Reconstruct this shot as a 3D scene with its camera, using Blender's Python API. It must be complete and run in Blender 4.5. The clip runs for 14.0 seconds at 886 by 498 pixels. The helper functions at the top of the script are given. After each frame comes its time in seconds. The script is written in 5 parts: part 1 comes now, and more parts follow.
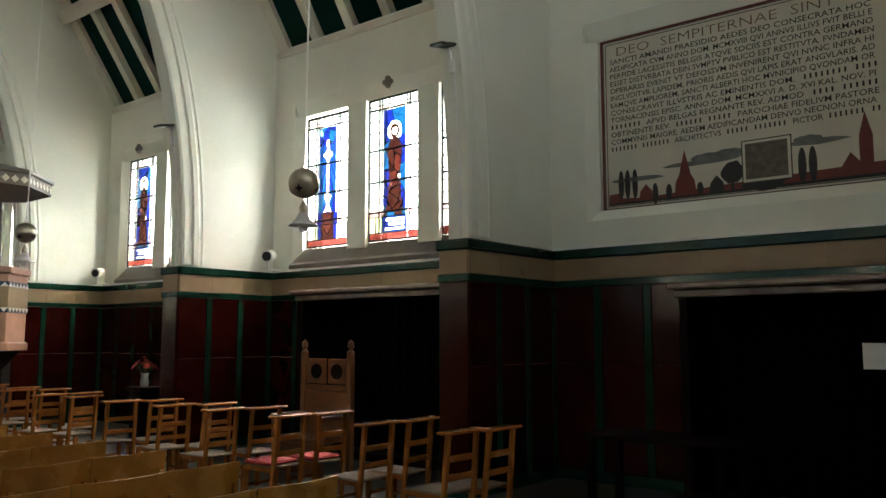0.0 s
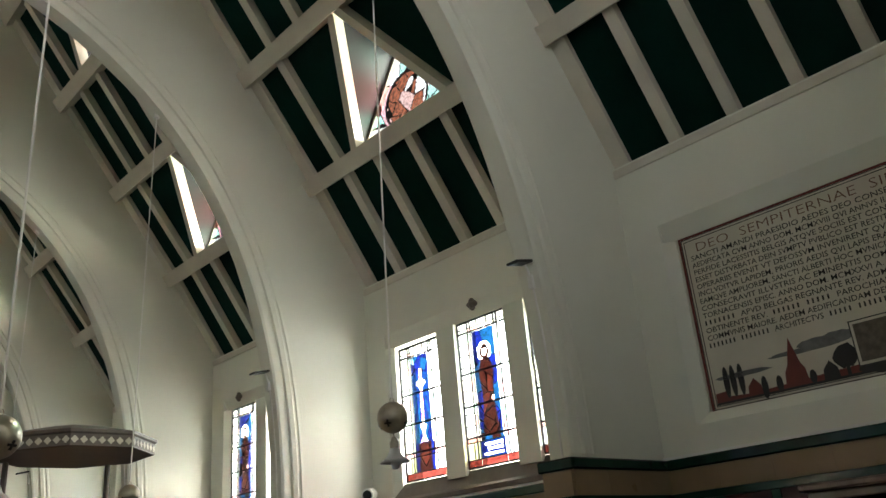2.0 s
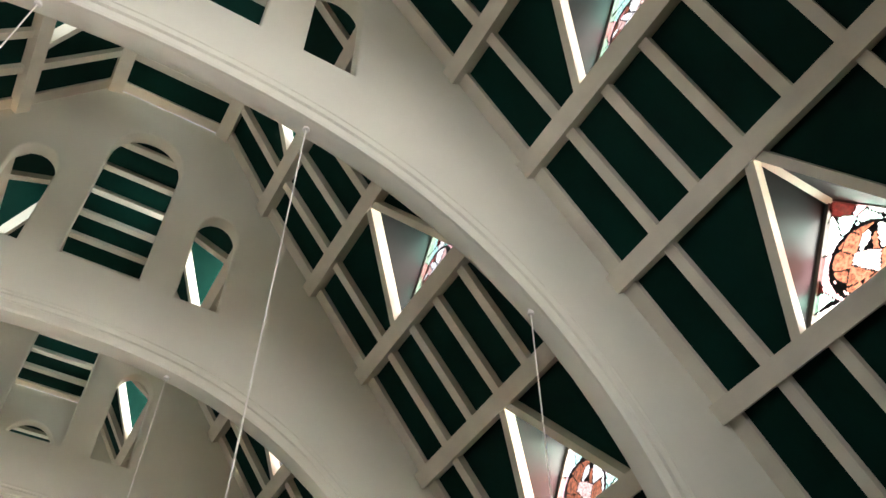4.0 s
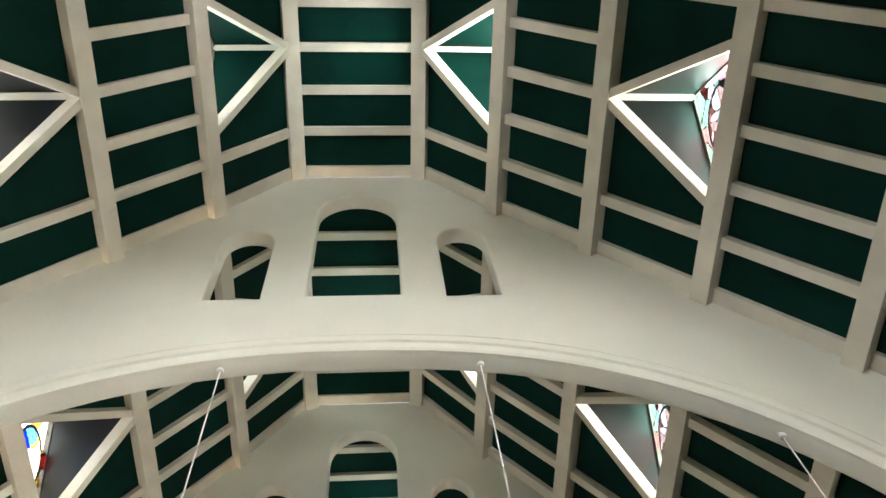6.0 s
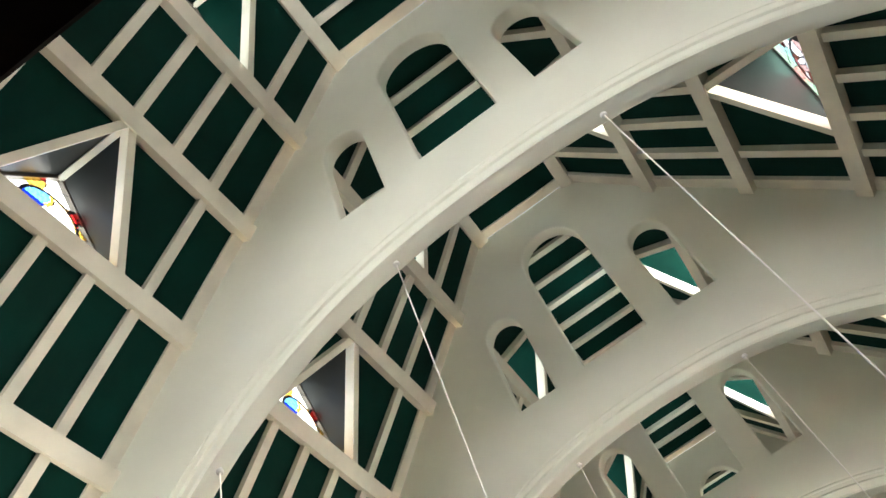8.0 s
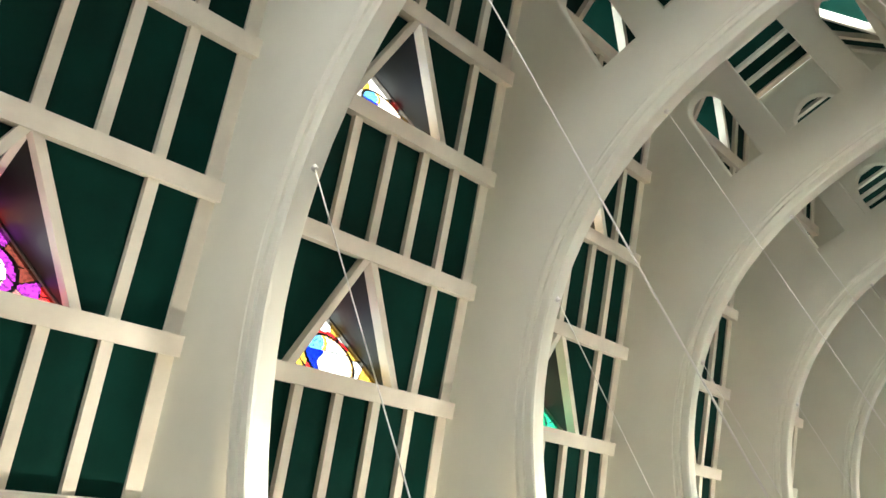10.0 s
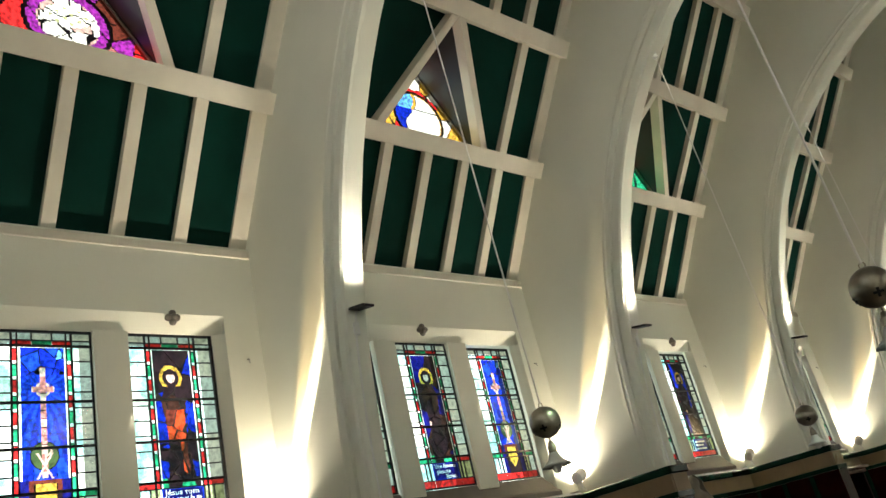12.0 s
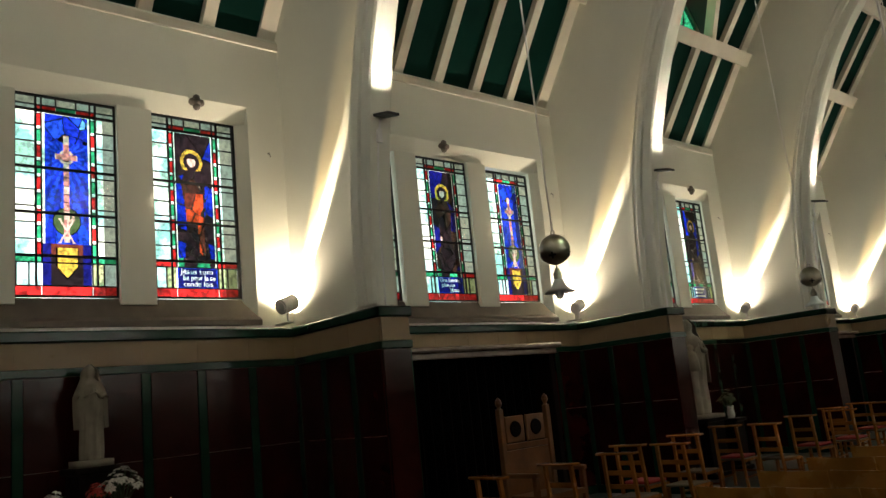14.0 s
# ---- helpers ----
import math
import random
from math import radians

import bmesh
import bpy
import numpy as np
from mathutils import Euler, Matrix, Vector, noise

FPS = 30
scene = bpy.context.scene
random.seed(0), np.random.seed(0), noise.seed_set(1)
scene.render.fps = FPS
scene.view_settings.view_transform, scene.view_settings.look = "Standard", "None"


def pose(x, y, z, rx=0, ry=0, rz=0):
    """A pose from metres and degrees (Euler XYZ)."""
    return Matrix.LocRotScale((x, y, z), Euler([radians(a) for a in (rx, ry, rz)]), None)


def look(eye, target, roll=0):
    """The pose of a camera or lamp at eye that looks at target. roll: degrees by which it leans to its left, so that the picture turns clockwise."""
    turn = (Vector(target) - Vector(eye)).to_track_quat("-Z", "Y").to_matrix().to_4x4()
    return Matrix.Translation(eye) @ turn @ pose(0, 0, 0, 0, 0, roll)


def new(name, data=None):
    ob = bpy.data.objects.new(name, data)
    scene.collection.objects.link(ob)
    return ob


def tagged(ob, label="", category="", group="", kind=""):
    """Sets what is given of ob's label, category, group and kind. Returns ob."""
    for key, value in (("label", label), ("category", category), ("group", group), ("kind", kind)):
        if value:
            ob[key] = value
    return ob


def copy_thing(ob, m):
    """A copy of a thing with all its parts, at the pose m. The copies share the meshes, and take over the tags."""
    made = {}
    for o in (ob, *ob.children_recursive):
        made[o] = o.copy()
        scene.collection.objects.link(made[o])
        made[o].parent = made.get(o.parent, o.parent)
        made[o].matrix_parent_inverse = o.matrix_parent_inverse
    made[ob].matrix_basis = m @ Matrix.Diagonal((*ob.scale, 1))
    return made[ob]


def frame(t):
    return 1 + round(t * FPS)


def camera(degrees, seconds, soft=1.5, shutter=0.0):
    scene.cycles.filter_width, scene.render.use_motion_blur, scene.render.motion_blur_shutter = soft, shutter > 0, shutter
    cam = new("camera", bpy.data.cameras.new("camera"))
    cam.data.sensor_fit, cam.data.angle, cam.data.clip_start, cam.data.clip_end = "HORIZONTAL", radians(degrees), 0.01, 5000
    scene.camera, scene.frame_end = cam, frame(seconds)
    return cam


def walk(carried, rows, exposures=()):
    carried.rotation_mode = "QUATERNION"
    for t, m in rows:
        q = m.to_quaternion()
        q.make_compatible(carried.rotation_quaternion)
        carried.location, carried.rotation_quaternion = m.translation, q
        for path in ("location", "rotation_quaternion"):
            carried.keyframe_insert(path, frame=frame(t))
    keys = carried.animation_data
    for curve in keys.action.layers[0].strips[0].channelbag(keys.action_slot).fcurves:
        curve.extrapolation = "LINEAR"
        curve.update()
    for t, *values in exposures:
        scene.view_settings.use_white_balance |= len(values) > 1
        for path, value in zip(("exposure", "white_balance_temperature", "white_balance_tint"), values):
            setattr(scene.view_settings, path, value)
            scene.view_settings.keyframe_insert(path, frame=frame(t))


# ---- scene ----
cam = camera(57.07, 14.0)

PATH = [
    (0, -0.020, 0.064, 1.596, -50.96, 6.17, -0.07),
    (0.5, -0.005, 0.074, 1.615, -51.34, 6.10, -0.02),
    (1, 0.024, 0.081, 1.640, -50.95, 8.55, -1.06),
    (1.5, 0.072, 0.078, 1.660, -48.84, 13.68, -3.29),
    (2, 0.139, 0.070, 1.661, -44.71, 21.65, -5.10),
    (2.5, 0.203, 0.023, 1.637, -38.81, 30.47, -4.81),
    (3, 0.227, -0.052, 1.627, -35.97, 38.79, -2.84),
    (3.5, 0.220, -0.017, 1.625, -33.25, 44.75, -2.61),
    (4, 0.215, 0.010, 1.627, -31.43, 49.50, -1.07),
    (4.2, 0.219, 0.008, 1.626, -30.02, 51.70, -1.39),
    (6.3, 0.323, -0.148, 1.619, -8.34, 65.16, -12.95),
    (6.5, 0.323, -0.168, 1.613, -7.58, 64.83, -15.41),
    (7, 0.300, -0.210, 1.603, -4.33, 63.82, -22.41),
    (7.5, 0.258, -0.216, 1.600, 4.16, 59.81, -24.99),
    (8, 0.216, -0.213, 1.608, 11.79, 54.98, -25.91),
    (8.2, 0.205, -0.207, 1.605, 14.23, 53.53, -25.83),
    (10.3, 0.126, 0.013, 1.594, 33.82, 34.35, -19.81),
    (10.5, 0.123, 0.030, 1.589, 35.31, 32.85, -19.30),
    (11, 0.117, 0.033, 1.579, 39.97, 29.28, -17.15),
    (11.5, 0.115, 0.052, 1.596, 42.73, 25.76, -15.68),
    (12, 0.109, 0.040, 1.586, 44.30, 22.83, -13.84),
    (12.5, 0.095, 0.072, 1.606, 45.57, 19.81, -12.47),
    (13, 0.076, 0.082, 1.591, 47.31, 16.82, -10.77),
    (13.5, 0.056, 0.068, 1.568, 46.98, 13.81, -8.39),
    (14, 0.053, 0.047, 1.558, 47.85, 10.71, -5.73)
]
walk(cam, [(t, pose(x, y, z, 90 + pitch, 0, yaw) @ pose(0, 0, 0, 0, 0, roll)) for t, x, y, z, yaw, pitch, roll in PATH],
     exposures=[(0.0, 0.58, 6350, 11), (1.0, 0.48, 6400, 11), (2.0, 0.3, 6500, 13), (3.0, 0.66, 6600, 17), (4.2, 0.82, 6550, 19), (6.5, 1.08, 6400, 14), (8.2, 1.08, 6400, 14), (10.5, 0.66, 6500, 14), (11.5, 0.08, 6700, 9), (12.5, -0.2, 6950, 11), (14.0, -0.55, 7200, 14)])

# ---- light ----
world = bpy.data.worlds.new("sky")
scene.world = world
world.use_nodes = True
wn = world.node_tree
sky = wn.nodes.new("ShaderNodeTexSky")
sky.sky_type, sky.sun_disc = "NISHITA", False
sky.sun_elevation, sky.sun_rotation = radians(42), radians(70)
pale = wn.nodes.new("ShaderNodeHueSaturation")     # a hazy, nearly white sky
pale.inputs["Saturation"].default_value, pale.inputs["Value"].default_value = 0.35, 1.5
wn.links.new(sky.outputs[0], pale.inputs["Color"])
wn.links.new(pale.outputs[0], wn.nodes["Background"].inputs[0])
wn.nodes["Background"].inputs[1].default_value = 0.15


def lamp(name, kind, energy, color, m, **settings):
    data = bpy.data.lights.new(name, kind)
    data.energy, data.color = energy, color
    ob = new(name, data)
    ob.matrix_world = m
    for key, value in settings.items():
        if key == "size":
            data.size = value
        if key == "size_y":
            data.size_y = value
        if key == "cone":
            data.spot_size = radians(value)
        if key == "blend":
            data.spot_blend = value
        if key == "soft":
            data.shadow_soft_size = value
    if "size" in settings:
        data.shape = "RECTANGLE"
    return ob


sun = lamp("sun", "SUN", 5.0, (1.0, 0.92, 0.80), look((20, 8, 20), (0, 1, 0)))
sun.data.angle = radians(0.5)

# ---- plan (metres) ----
W = 8.27            # inner face of the side walls
Y1, BAY, T = 5.11, 5.15, 0.28   # first arch, spacing, thickness of an arch wall
BAYS = 6
PIER = 6.59         # inner face of the piers
RIDGE = [(1.11, 16.1), (2.272, 14.35), (3.498, 12.717), (4.687, 11.103), (5.938, 9.414), (7.171, 7.767), (8.29, 6.10)]
ARCH_A, ARCH_B, ARCH_Z, ARCH_N = 6.62, 7.40, 2.65, 2.26
LIGHTS = (-1.375, 0.0, 1.375)
LIGHT_W, GLASS_X = 1.0, 8.385
Z_SILL, Z_HEAD = 2.955, 5.055


def arch_y(k):
    return Y1 + (k - 1) * BAY


def bay_centre(k):
    return arch_y(k) - BAY / 2 + 0.08


def roof_centre(k):
    return arch_y(k) - BAY / 2 + 0.15


# daylight in the windows of the sunny side: the bright distance straight outside, and the high sky falling in
for k in range(2, BAYS + 1):
    lamp("window_daylight", "AREA", 300 if k == 2 else 200, (1.0, 0.97, 0.88), look((9.6, bay_centre(k), 4.3), (0, bay_centre(k), 4.3)), size=4.6, size_y=3.0)
    lamp("high_sky", "AREA", (4300, 7000, 3800, 2800, 2500)[k - 2], (1.0, 0.96, 0.86), look((10.9, bay_centre(k), 7.6), (6.6, bay_centre(k), 2.4)), size=4.6, size_y=3.0)
# sky outside the three tiers of dormers on either slope
for x, z, high, right, left in ((2.95, 16.6, 3.0, 1200, 260), (5.35, 12.7, 2.4, 2600, 600), (7.8, 9.1, 2.2, 500, 450)):
    for s, power in ((1, right), (-1, left)):
        lamp("dormer_daylight", "AREA", power, (0.98, 1.0, 0.99), look((s * x, 15.0, z), (0, 15.0, z - 0.2)), size=31, size_y=high)
# an added, unseen fill lamp above the gallery behind, thrown up into the vault
gallery = lamp("unseen_vault_fill", "AREA", 170, (0.98, 0.99, 1.0), look((0, -5.9, 7.6), (0, 5, 14.0)), size=5.0, size_y=4.0)
gallery.data.spread = radians(115)
# uplights in the corners of the bays along one wall, and floods below the arches
for k in range(1, BAYS + 1):
    y = arch_y(k)
    lamp("corner_uplight", "SPOT", 12500, (1.0, 0.90, 0.70), look((-8.17, y - 0.065, 2.84), (-7.17, y + 0.14, 4.30)), cone=12, blend=0.45, soft=0.015)
    lamp("corner_uplight", "SPOT", 3400, (1.0, 0.74, 0.38), look((-8.17, y - 0.065, 2.84), (-7.30, y + 0.20, 4.40)), cone=21, blend=0.7, soft=0.02)
    lamp("corner_spill", "SPOT", 560, (1.0, 0.90, 0.72), look((-8.17, y - 0.07, 2.78), (-8.19, y - 0.05, 4.0)), cone=160, blend=1.0, soft=0.03)
    lamp("arch_flood", "SPOT", 150, (1.0, 0.93, 0.8), look((-6.08, y + 0.10, 4.70), (-6.38, y + 0.10, 5.55)), cone=75, blend=1.0, soft=0.05)


# ---- materials ----
def material(name, color, rough=0.6, metal=0.0, vary=0.12, scale=3.0, bump=0.0, bump_scale=60.0, other=None, coat=0.0, per_object=0.0, spec=0.5):
    m = bpy.data.materials.new(name)
    m.use_nodes = True
    n, l = m.node_tree.nodes, m.node_tree.links
    b = n["Principled BSDF"]
    b.inputs["Roughness"].default_value, b.inputs["Metallic"].default_value = rough, metal
    b.inputs["Coat Weight"].default_value = coat
    b.inputs["Specular IOR Level"].default_value = spec
    co = n.new("ShaderNodeTexCoord")
    big, fine = n.new("ShaderNodeTexNoise"), n.new("ShaderNodeTexNoise")
    big.inputs["Scale"].default_value, big.inputs["Detail"].default_value = scale, 6
    fine.inputs["Scale"].default_value, fine.inputs["Detail"].default_value = bump_scale, 4
    geo = n.new("ShaderNodeNewGeometry")
    l.new(geo.outputs["Position"], big.inputs["Vector"])
    l.new(geo.outputs["Position"], fine.inputs["Vector"])
    ramp = n.new("ShaderNodeMix")
    ramp.data_type = "RGBA"
    dark = other if other else tuple(c * (1 - vary * 2) for c in color)
    ramp.inputs["A"].default_value, ramp.inputs["B"].default_value = (*dark, 1), (*color, 1)
    mr = n.new("ShaderNodeMapRange")
    mr.inputs["From Min"].default_value, mr.inputs["From Max"].default_value = 0.3, 0.65
    add = n.new("ShaderNodeMath")
    add.operation = "MULTIPLY_ADD"
    add.inputs[1].default_value, add.inputs[2].default_value = 0.25, 0.0
    l.new(fine.outputs[0], add.inputs[0])
    l.new(big.outputs[0], mr.inputs["Value"])
    sub = n.new("ShaderNodeMath")
    sub.operation = "SUBTRACT"
    l.new(mr.outputs[0], sub.inputs[0])
    l.new(add.outputs[0], sub.inputs[1])
    last = sub.outputs[0]
    if per_object:
        info = n.new("ShaderNodeObjectInfo")
        mul = n.new("ShaderNodeMath")
        mul.operation = "MULTIPLY_ADD"
        mul.inputs[1].default_value = per_object
        l.new(info.outputs["Random"], mul.inputs[0])
        l.new(last, mul.inputs[2])
        last = mul.outputs[0]
    l.new(last, ramp.inputs["Factor"])
    l.new(ramp.outputs["Result"], b.inputs["Base Color"])
    if bump:
        bp_ = n.new("ShaderNodeBump")
        bp_.inputs["Strength"].default_value, bp_.inputs["Distance"].default_value = bump, 0.01
        l.new(fine.outputs[0], bp_.inputs["Height"])
        l.new(bp_.outputs[0], b.inputs["Normal"])
    rr = n.new("ShaderNodeMapRange")
    rr.inputs["To Min"].default_value, rr.inputs["To Max"].default_value = max(rough - 0.08, 0.02), min(rough + 0.1, 1)
    l.new(big.outputs[0], rr.inputs["Value"])
    l.new(rr.outputs[0], b.inputs["Roughness"])
    return m


def wood(name, color, dark, rough=0.4, spec=0.35):
    m = material(name, color, rough, other=dark, scale=4, bump=0.15, bump_scale=30, per_object=0.25, spec=spec)
    return m


def stained(name, color, strength=1.0):
    """Coloured window glass: light passes tinted, with a little gloss and uneven thickness."""
    m = bpy.data.materials.new(name)
    m.use_nodes = True
    n, l = m.node_tree.nodes, m.node_tree.links
    n.remove(n["Principled BSDF"])
    geo, nz = n.new("ShaderNodeNewGeometry"), n.new("ShaderNodeTexNoise")
    nz.inputs["Scale"].default_value, nz.inputs["Detail"].default_value = 22, 8
    l.new(geo.outputs["Position"], nz.inputs["Vector"])
    mix = n.new("ShaderNodeMix")
    mix.data_type = "RGBA"
    mix.inputs["A"].default_value = (*[c * (0.62 if min(color) > 0.3 else 0.4) for c in color], 1)
    mix.inputs["B"].default_value = (*color, 1)
    mr = n.new("ShaderNodeMapRange")
    mr.inputs["From Min"].default_value, mr.inputs["From Max"].default_value = 0.36, 0.58
    l.new(nz.outputs[0], mr.inputs["Value"])
    l.new(mr.outputs[0], mix.inputs["Factor"])
    tr, gl, ms = n.new("ShaderNodeBsdfTransparent"), n.new("ShaderNodeBsdfGlossy"), n.new("ShaderNodeMixShader")
    gl.inputs["Roughness"].default_value = 0.12
    ms.inputs[0].default_value = 0.04
    l.new(mix.outputs["Result"], tr.inputs["Color"])
    l.new(tr.outputs[0], ms.inputs[1])
    l.new(gl.outputs[0], ms.inputs[2])
    l.new(ms.outputs[0], n["Material Output"].inputs["Surface"])
    return m


PLASTER = material("cream_plaster", (0.77, 0.765, 0.66), 0.75, vary=0.04, scale=0.7, bump=0.12, bump_scale=35)
TIMBER = material("cream_painted_timber", (0.70, 0.655, 0.55), 0.6, vary=0.07, scale=2.0, bump=0.1, bump_scale=40)
GREEN = material("dark_green_boards", (0.0015, 0.028, 0.021), 0.65, vary=0.18, scale=1.2, bump=0.06, bump_scale=25, spec=0.06)
DORMER = material("dark_dormer_lining", (0.017, 0.02, 0.021), 0.45, vary=0.15, scale=2)
GLAZE_GREEN = material("dark_green_glazed_tile", (0.006, 0.036, 0.022), 0.14, vary=0.2, scale=4, spec=0.18)
GLAZE_RED = material("oxblood_glazed_tile", (0.028, 0.0035, 0.0027), 0.16, vary=0.22, scale=3, bump=0.06, bump_scale=14, spec=0.18, per_object=0.2)
TAN = material("buff_glazed_tile", (0.29, 0.205, 0.12), 0.3, vary=0.08, scale=3, spec=0.25, per_object=0.08)
WHITE = material("white_paint", (0.8, 0.79, 0.75), 0.5, vary=0.05)
SILL = material("brown_stone_sill", (0.14, 0.115, 0.095), 0.5, vary=0.12, scale=6, bump=0.1)
LEAD = material("lead_came", (0.02, 0.02, 0.022), 0.5, metal=0.6)
FLOOR = material("dark_floor_tile", (0.05, 0.042, 0.037), 0.3, vary=0.2, scale=1.5, bump=0.05, bump_scale=8)
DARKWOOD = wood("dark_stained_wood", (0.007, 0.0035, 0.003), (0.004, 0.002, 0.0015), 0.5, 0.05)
OAK = wood("golden_oak", (0.17, 0.065, 0.02), (0.09, 0.034, 0.011), 0.35)
CHAIR = wood("honey_beech", (0.31, 0.12, 0.027), (0.17, 0.06, 0.014), 0.24)
BENCH = wood("varnished_plywood", (0.40, 0.185, 0.038), (0.25, 0.11, 0.02), 0.26)
RUSH = material("woven_straw", (0.11, 0.07, 0.035), 0.8, vary=0.2, scale=20, bump=0.4, bump_scale=120)
CUSHION = material("red_cushion", (0.38, 0.03, 0.025), 0.85, vary=0.15, scale=8, bump=0.2, bump_scale=90)
BRASS = material("aged_metal_globe", (0.46, 0.42, 0.33), 0.34, metal=0.9, vary=0.2, scale=8)
CORD = material("white_cord", (0.84, 0.82, 0.77), 0.7, vary=0.05)
BLACK = material("black_metal", (0.02, 0.02, 0.02), 0.45, metal=0.4)
STONE = material("pale_statue_plaster", (0.30, 0.26, 0.20), 0.6, vary=0.15, scale=7, bump=0.15, bump_scale=30)

G = {
    "clear": stained("pale_antique_glass", (0.78, 0.96, 0.97)),
    "white": stained("white_antique_glass", (0.9, 0.92, 0.85)),
    "blue": stained("cobalt_glass", (0.005, 0.026, 0.46)),
    "azure": stained("azure_glass", (0.009, 0.06, 0.62)),
    "navy": stained("navy_glass", (0.008, 0.01, 0.16)),
    "sky": stained("sky_blue_glass", (0.12, 0.42, 0.9)),
    "red": stained("ruby_glass", (0.75, 0.03, 0.03)),
    "green": stained("emerald_glass", (0.02, 0.42, 0.2)),
    "brown": stained("umber_glass", (0.13, 0.03, 0.02)),
    "dark": stained("smoked_glass", (0.02, 0.012, 0.015)),
    "rose": stained("rose_glass", (0.55, 0.22, 0.2)),
    "gold": stained("amber_glass", (0.62, 0.38, 0.06)),
    "purple": stained("violet_glass", (0.30, 0.03, 0.34)),
    "flesh": stained("flesh_glass", (0.62, 0.42, 0.36)),
    "olive": stained("olive_glass", (0.5, 0.55, 0.3)),
    "moss": stained("moss_glass", (0.05, 0.09, 0.035)),
    # umber, deep, cerulean, russet, salmon: darkened to hold colour before the bright backdrop
    "umber": stained("dark_umber_glass", (0.008, 0.0018, 0.0012)),
    "deep": stained("deep_blue_glass", (0.0016, 0.0042, 0.05)),
    "cerulean": stained("cerulean_glass", (0.002, 0.021, 0.06)),
    "russet": stained("russet_glass", (0.015, 0.003, 0.0018)),
    "ember": stained("ember_glass", (0.5, 0.06, 0.02)),
    "soot": stained("soot_glass", (0.045, 0.02, 0.015)),
    "blush": stained("blush_glass", (0.85, 0.5, 0.5)),
    "mint": stained("mint_glass", (0.45, 0.8, 0.66)),
    "salmon": stained("salmon_glass", (0.07, 0.012, 0.009)),
    "amber": stained("tawny_glass", (0.30, 0.11, 0.06)),
}


# ---- mesh helpers ----
def link_bm(name, bm, mat, parent=None, label="", smooth=False):
    me = bpy.data.meshes.new(name)
    if smooth:
        for f in bm.faces:
            f.smooth = True
    bm.to_mesh(me)
    bm.free()
    me.materials.append(mat)
    ob = new(name, me)
    if parent:
        ob.parent = parent
    if label:
        ob["label"] = label
    return ob


def part(name, bm, mat, parent, label="", smooth=False):
    return link_bm(name, bm, mat, parent, label, smooth)


def thing(name, label, category, group="", kind="", at=None):
    ob = new(name)
    ob.empty_display_size = 0.1
    if at is not None:
        ob.matrix_world = at
    return tagged(ob, label, category, group, kind)


def add_box(bm, lo, hi, m=None, bevel=0.0):
    c = [(a + b) / 2 for a, b in zip(lo, hi)]
    s = [abs(b - a) for a, b in zip(lo, hi)]
    mat = Matrix.Translation(c) @ Matrix.Diagonal((*s, 1))
    if m is not None:
        mat = m @ mat
    r = bmesh.ops.create_cube(bm, size=1, matrix=mat)
    if bevel:
        es = {e for v in r["verts"] for e in v.link_edges}
        bmesh.ops.bevel(bm, geom=list(es), offset=bevel, segments=1, affect="EDGES")
    return bm


def box(lo, hi, m=None, bevel=0.0):
    return add_box(bmesh.new(), lo, hi, m, bevel)


def add_beam(bm, a, b, w, h, up=(0, 0, 1)):
    """A square-edged bar from a to b, w wide and h deep, hanging below the line on the side away from up."""
    a, b, up = Vector(a), Vector(b), Vector(up)
    d = (b - a).normalized()
    side = d.cross(up).normalized()
    n = side.cross(d).normalized()
    vs = []
    for p in (a, b):
        for u, v in ((-w / 2, 0), (w / 2, 0), (w / 2, -h), (-w / 2, -h)):
            vs.append(bm.verts.new(p + side * u + n * v))
    for f in ((0, 1, 2, 3), (7, 6, 5, 4), (0, 4, 5, 1), (1, 5, 6, 2), (2, 6, 7, 3), (3, 7, 4, 0)):
        bm.faces.new([vs[i] for i in f])
    return bm


def beam(a, b, w, h, up=(0, 0, 1)):
    return add_beam(bmesh.new(), a, b, w, h, up)


def add_tube(bm, pts, r, seg=8, cap=True):
    """A round bar along points; r is one radius or one for each point."""
    pts = [Vector(p) for p in pts]
    rs = r if isinstance(r, (list, tuple)) else [r] * len(pts)
    rings = []
    for i, p in enumerate(pts):
        d = (pts[min(i + 1, len(pts) - 1)] - pts[max(i - 1, 0)]).normalized()
        a = d.orthogonal().normalized() if abs(d.z) < 0.99 else Vector((1, 0, 0))
        b = d.cross(a).normalized()
        rings.append([bm.verts.new(p + (a * math.cos(2 * math.pi * j / seg) + b * math.sin(2 * math.pi * j / seg)) * rs[i]) for j in range(seg)])
    for u, v in zip(rings, rings[1:]):
        for j in range(seg):
            bm.faces.new((u[j], u[(j + 1) % seg], v[(j + 1) % seg], v[j]))
    if cap:
        bm.faces.new(rings[0][::-1])
        bm.faces.new(rings[-1])
    return bm


def tube(pts, r, seg=8):
    return add_tube(bmesh.new(), pts, r, seg)


def lathe(profile, seg=20, at=(0, 0, 0)):
    """A turned form from (radius, height) pairs."""
    return add_tube(bmesh.new(), [(at[0], at[1], at[2] + z + i * 1e-6) for i, (r, z) in enumerate(profile)], [max(r, 0.001) for r, z in profile], seg)


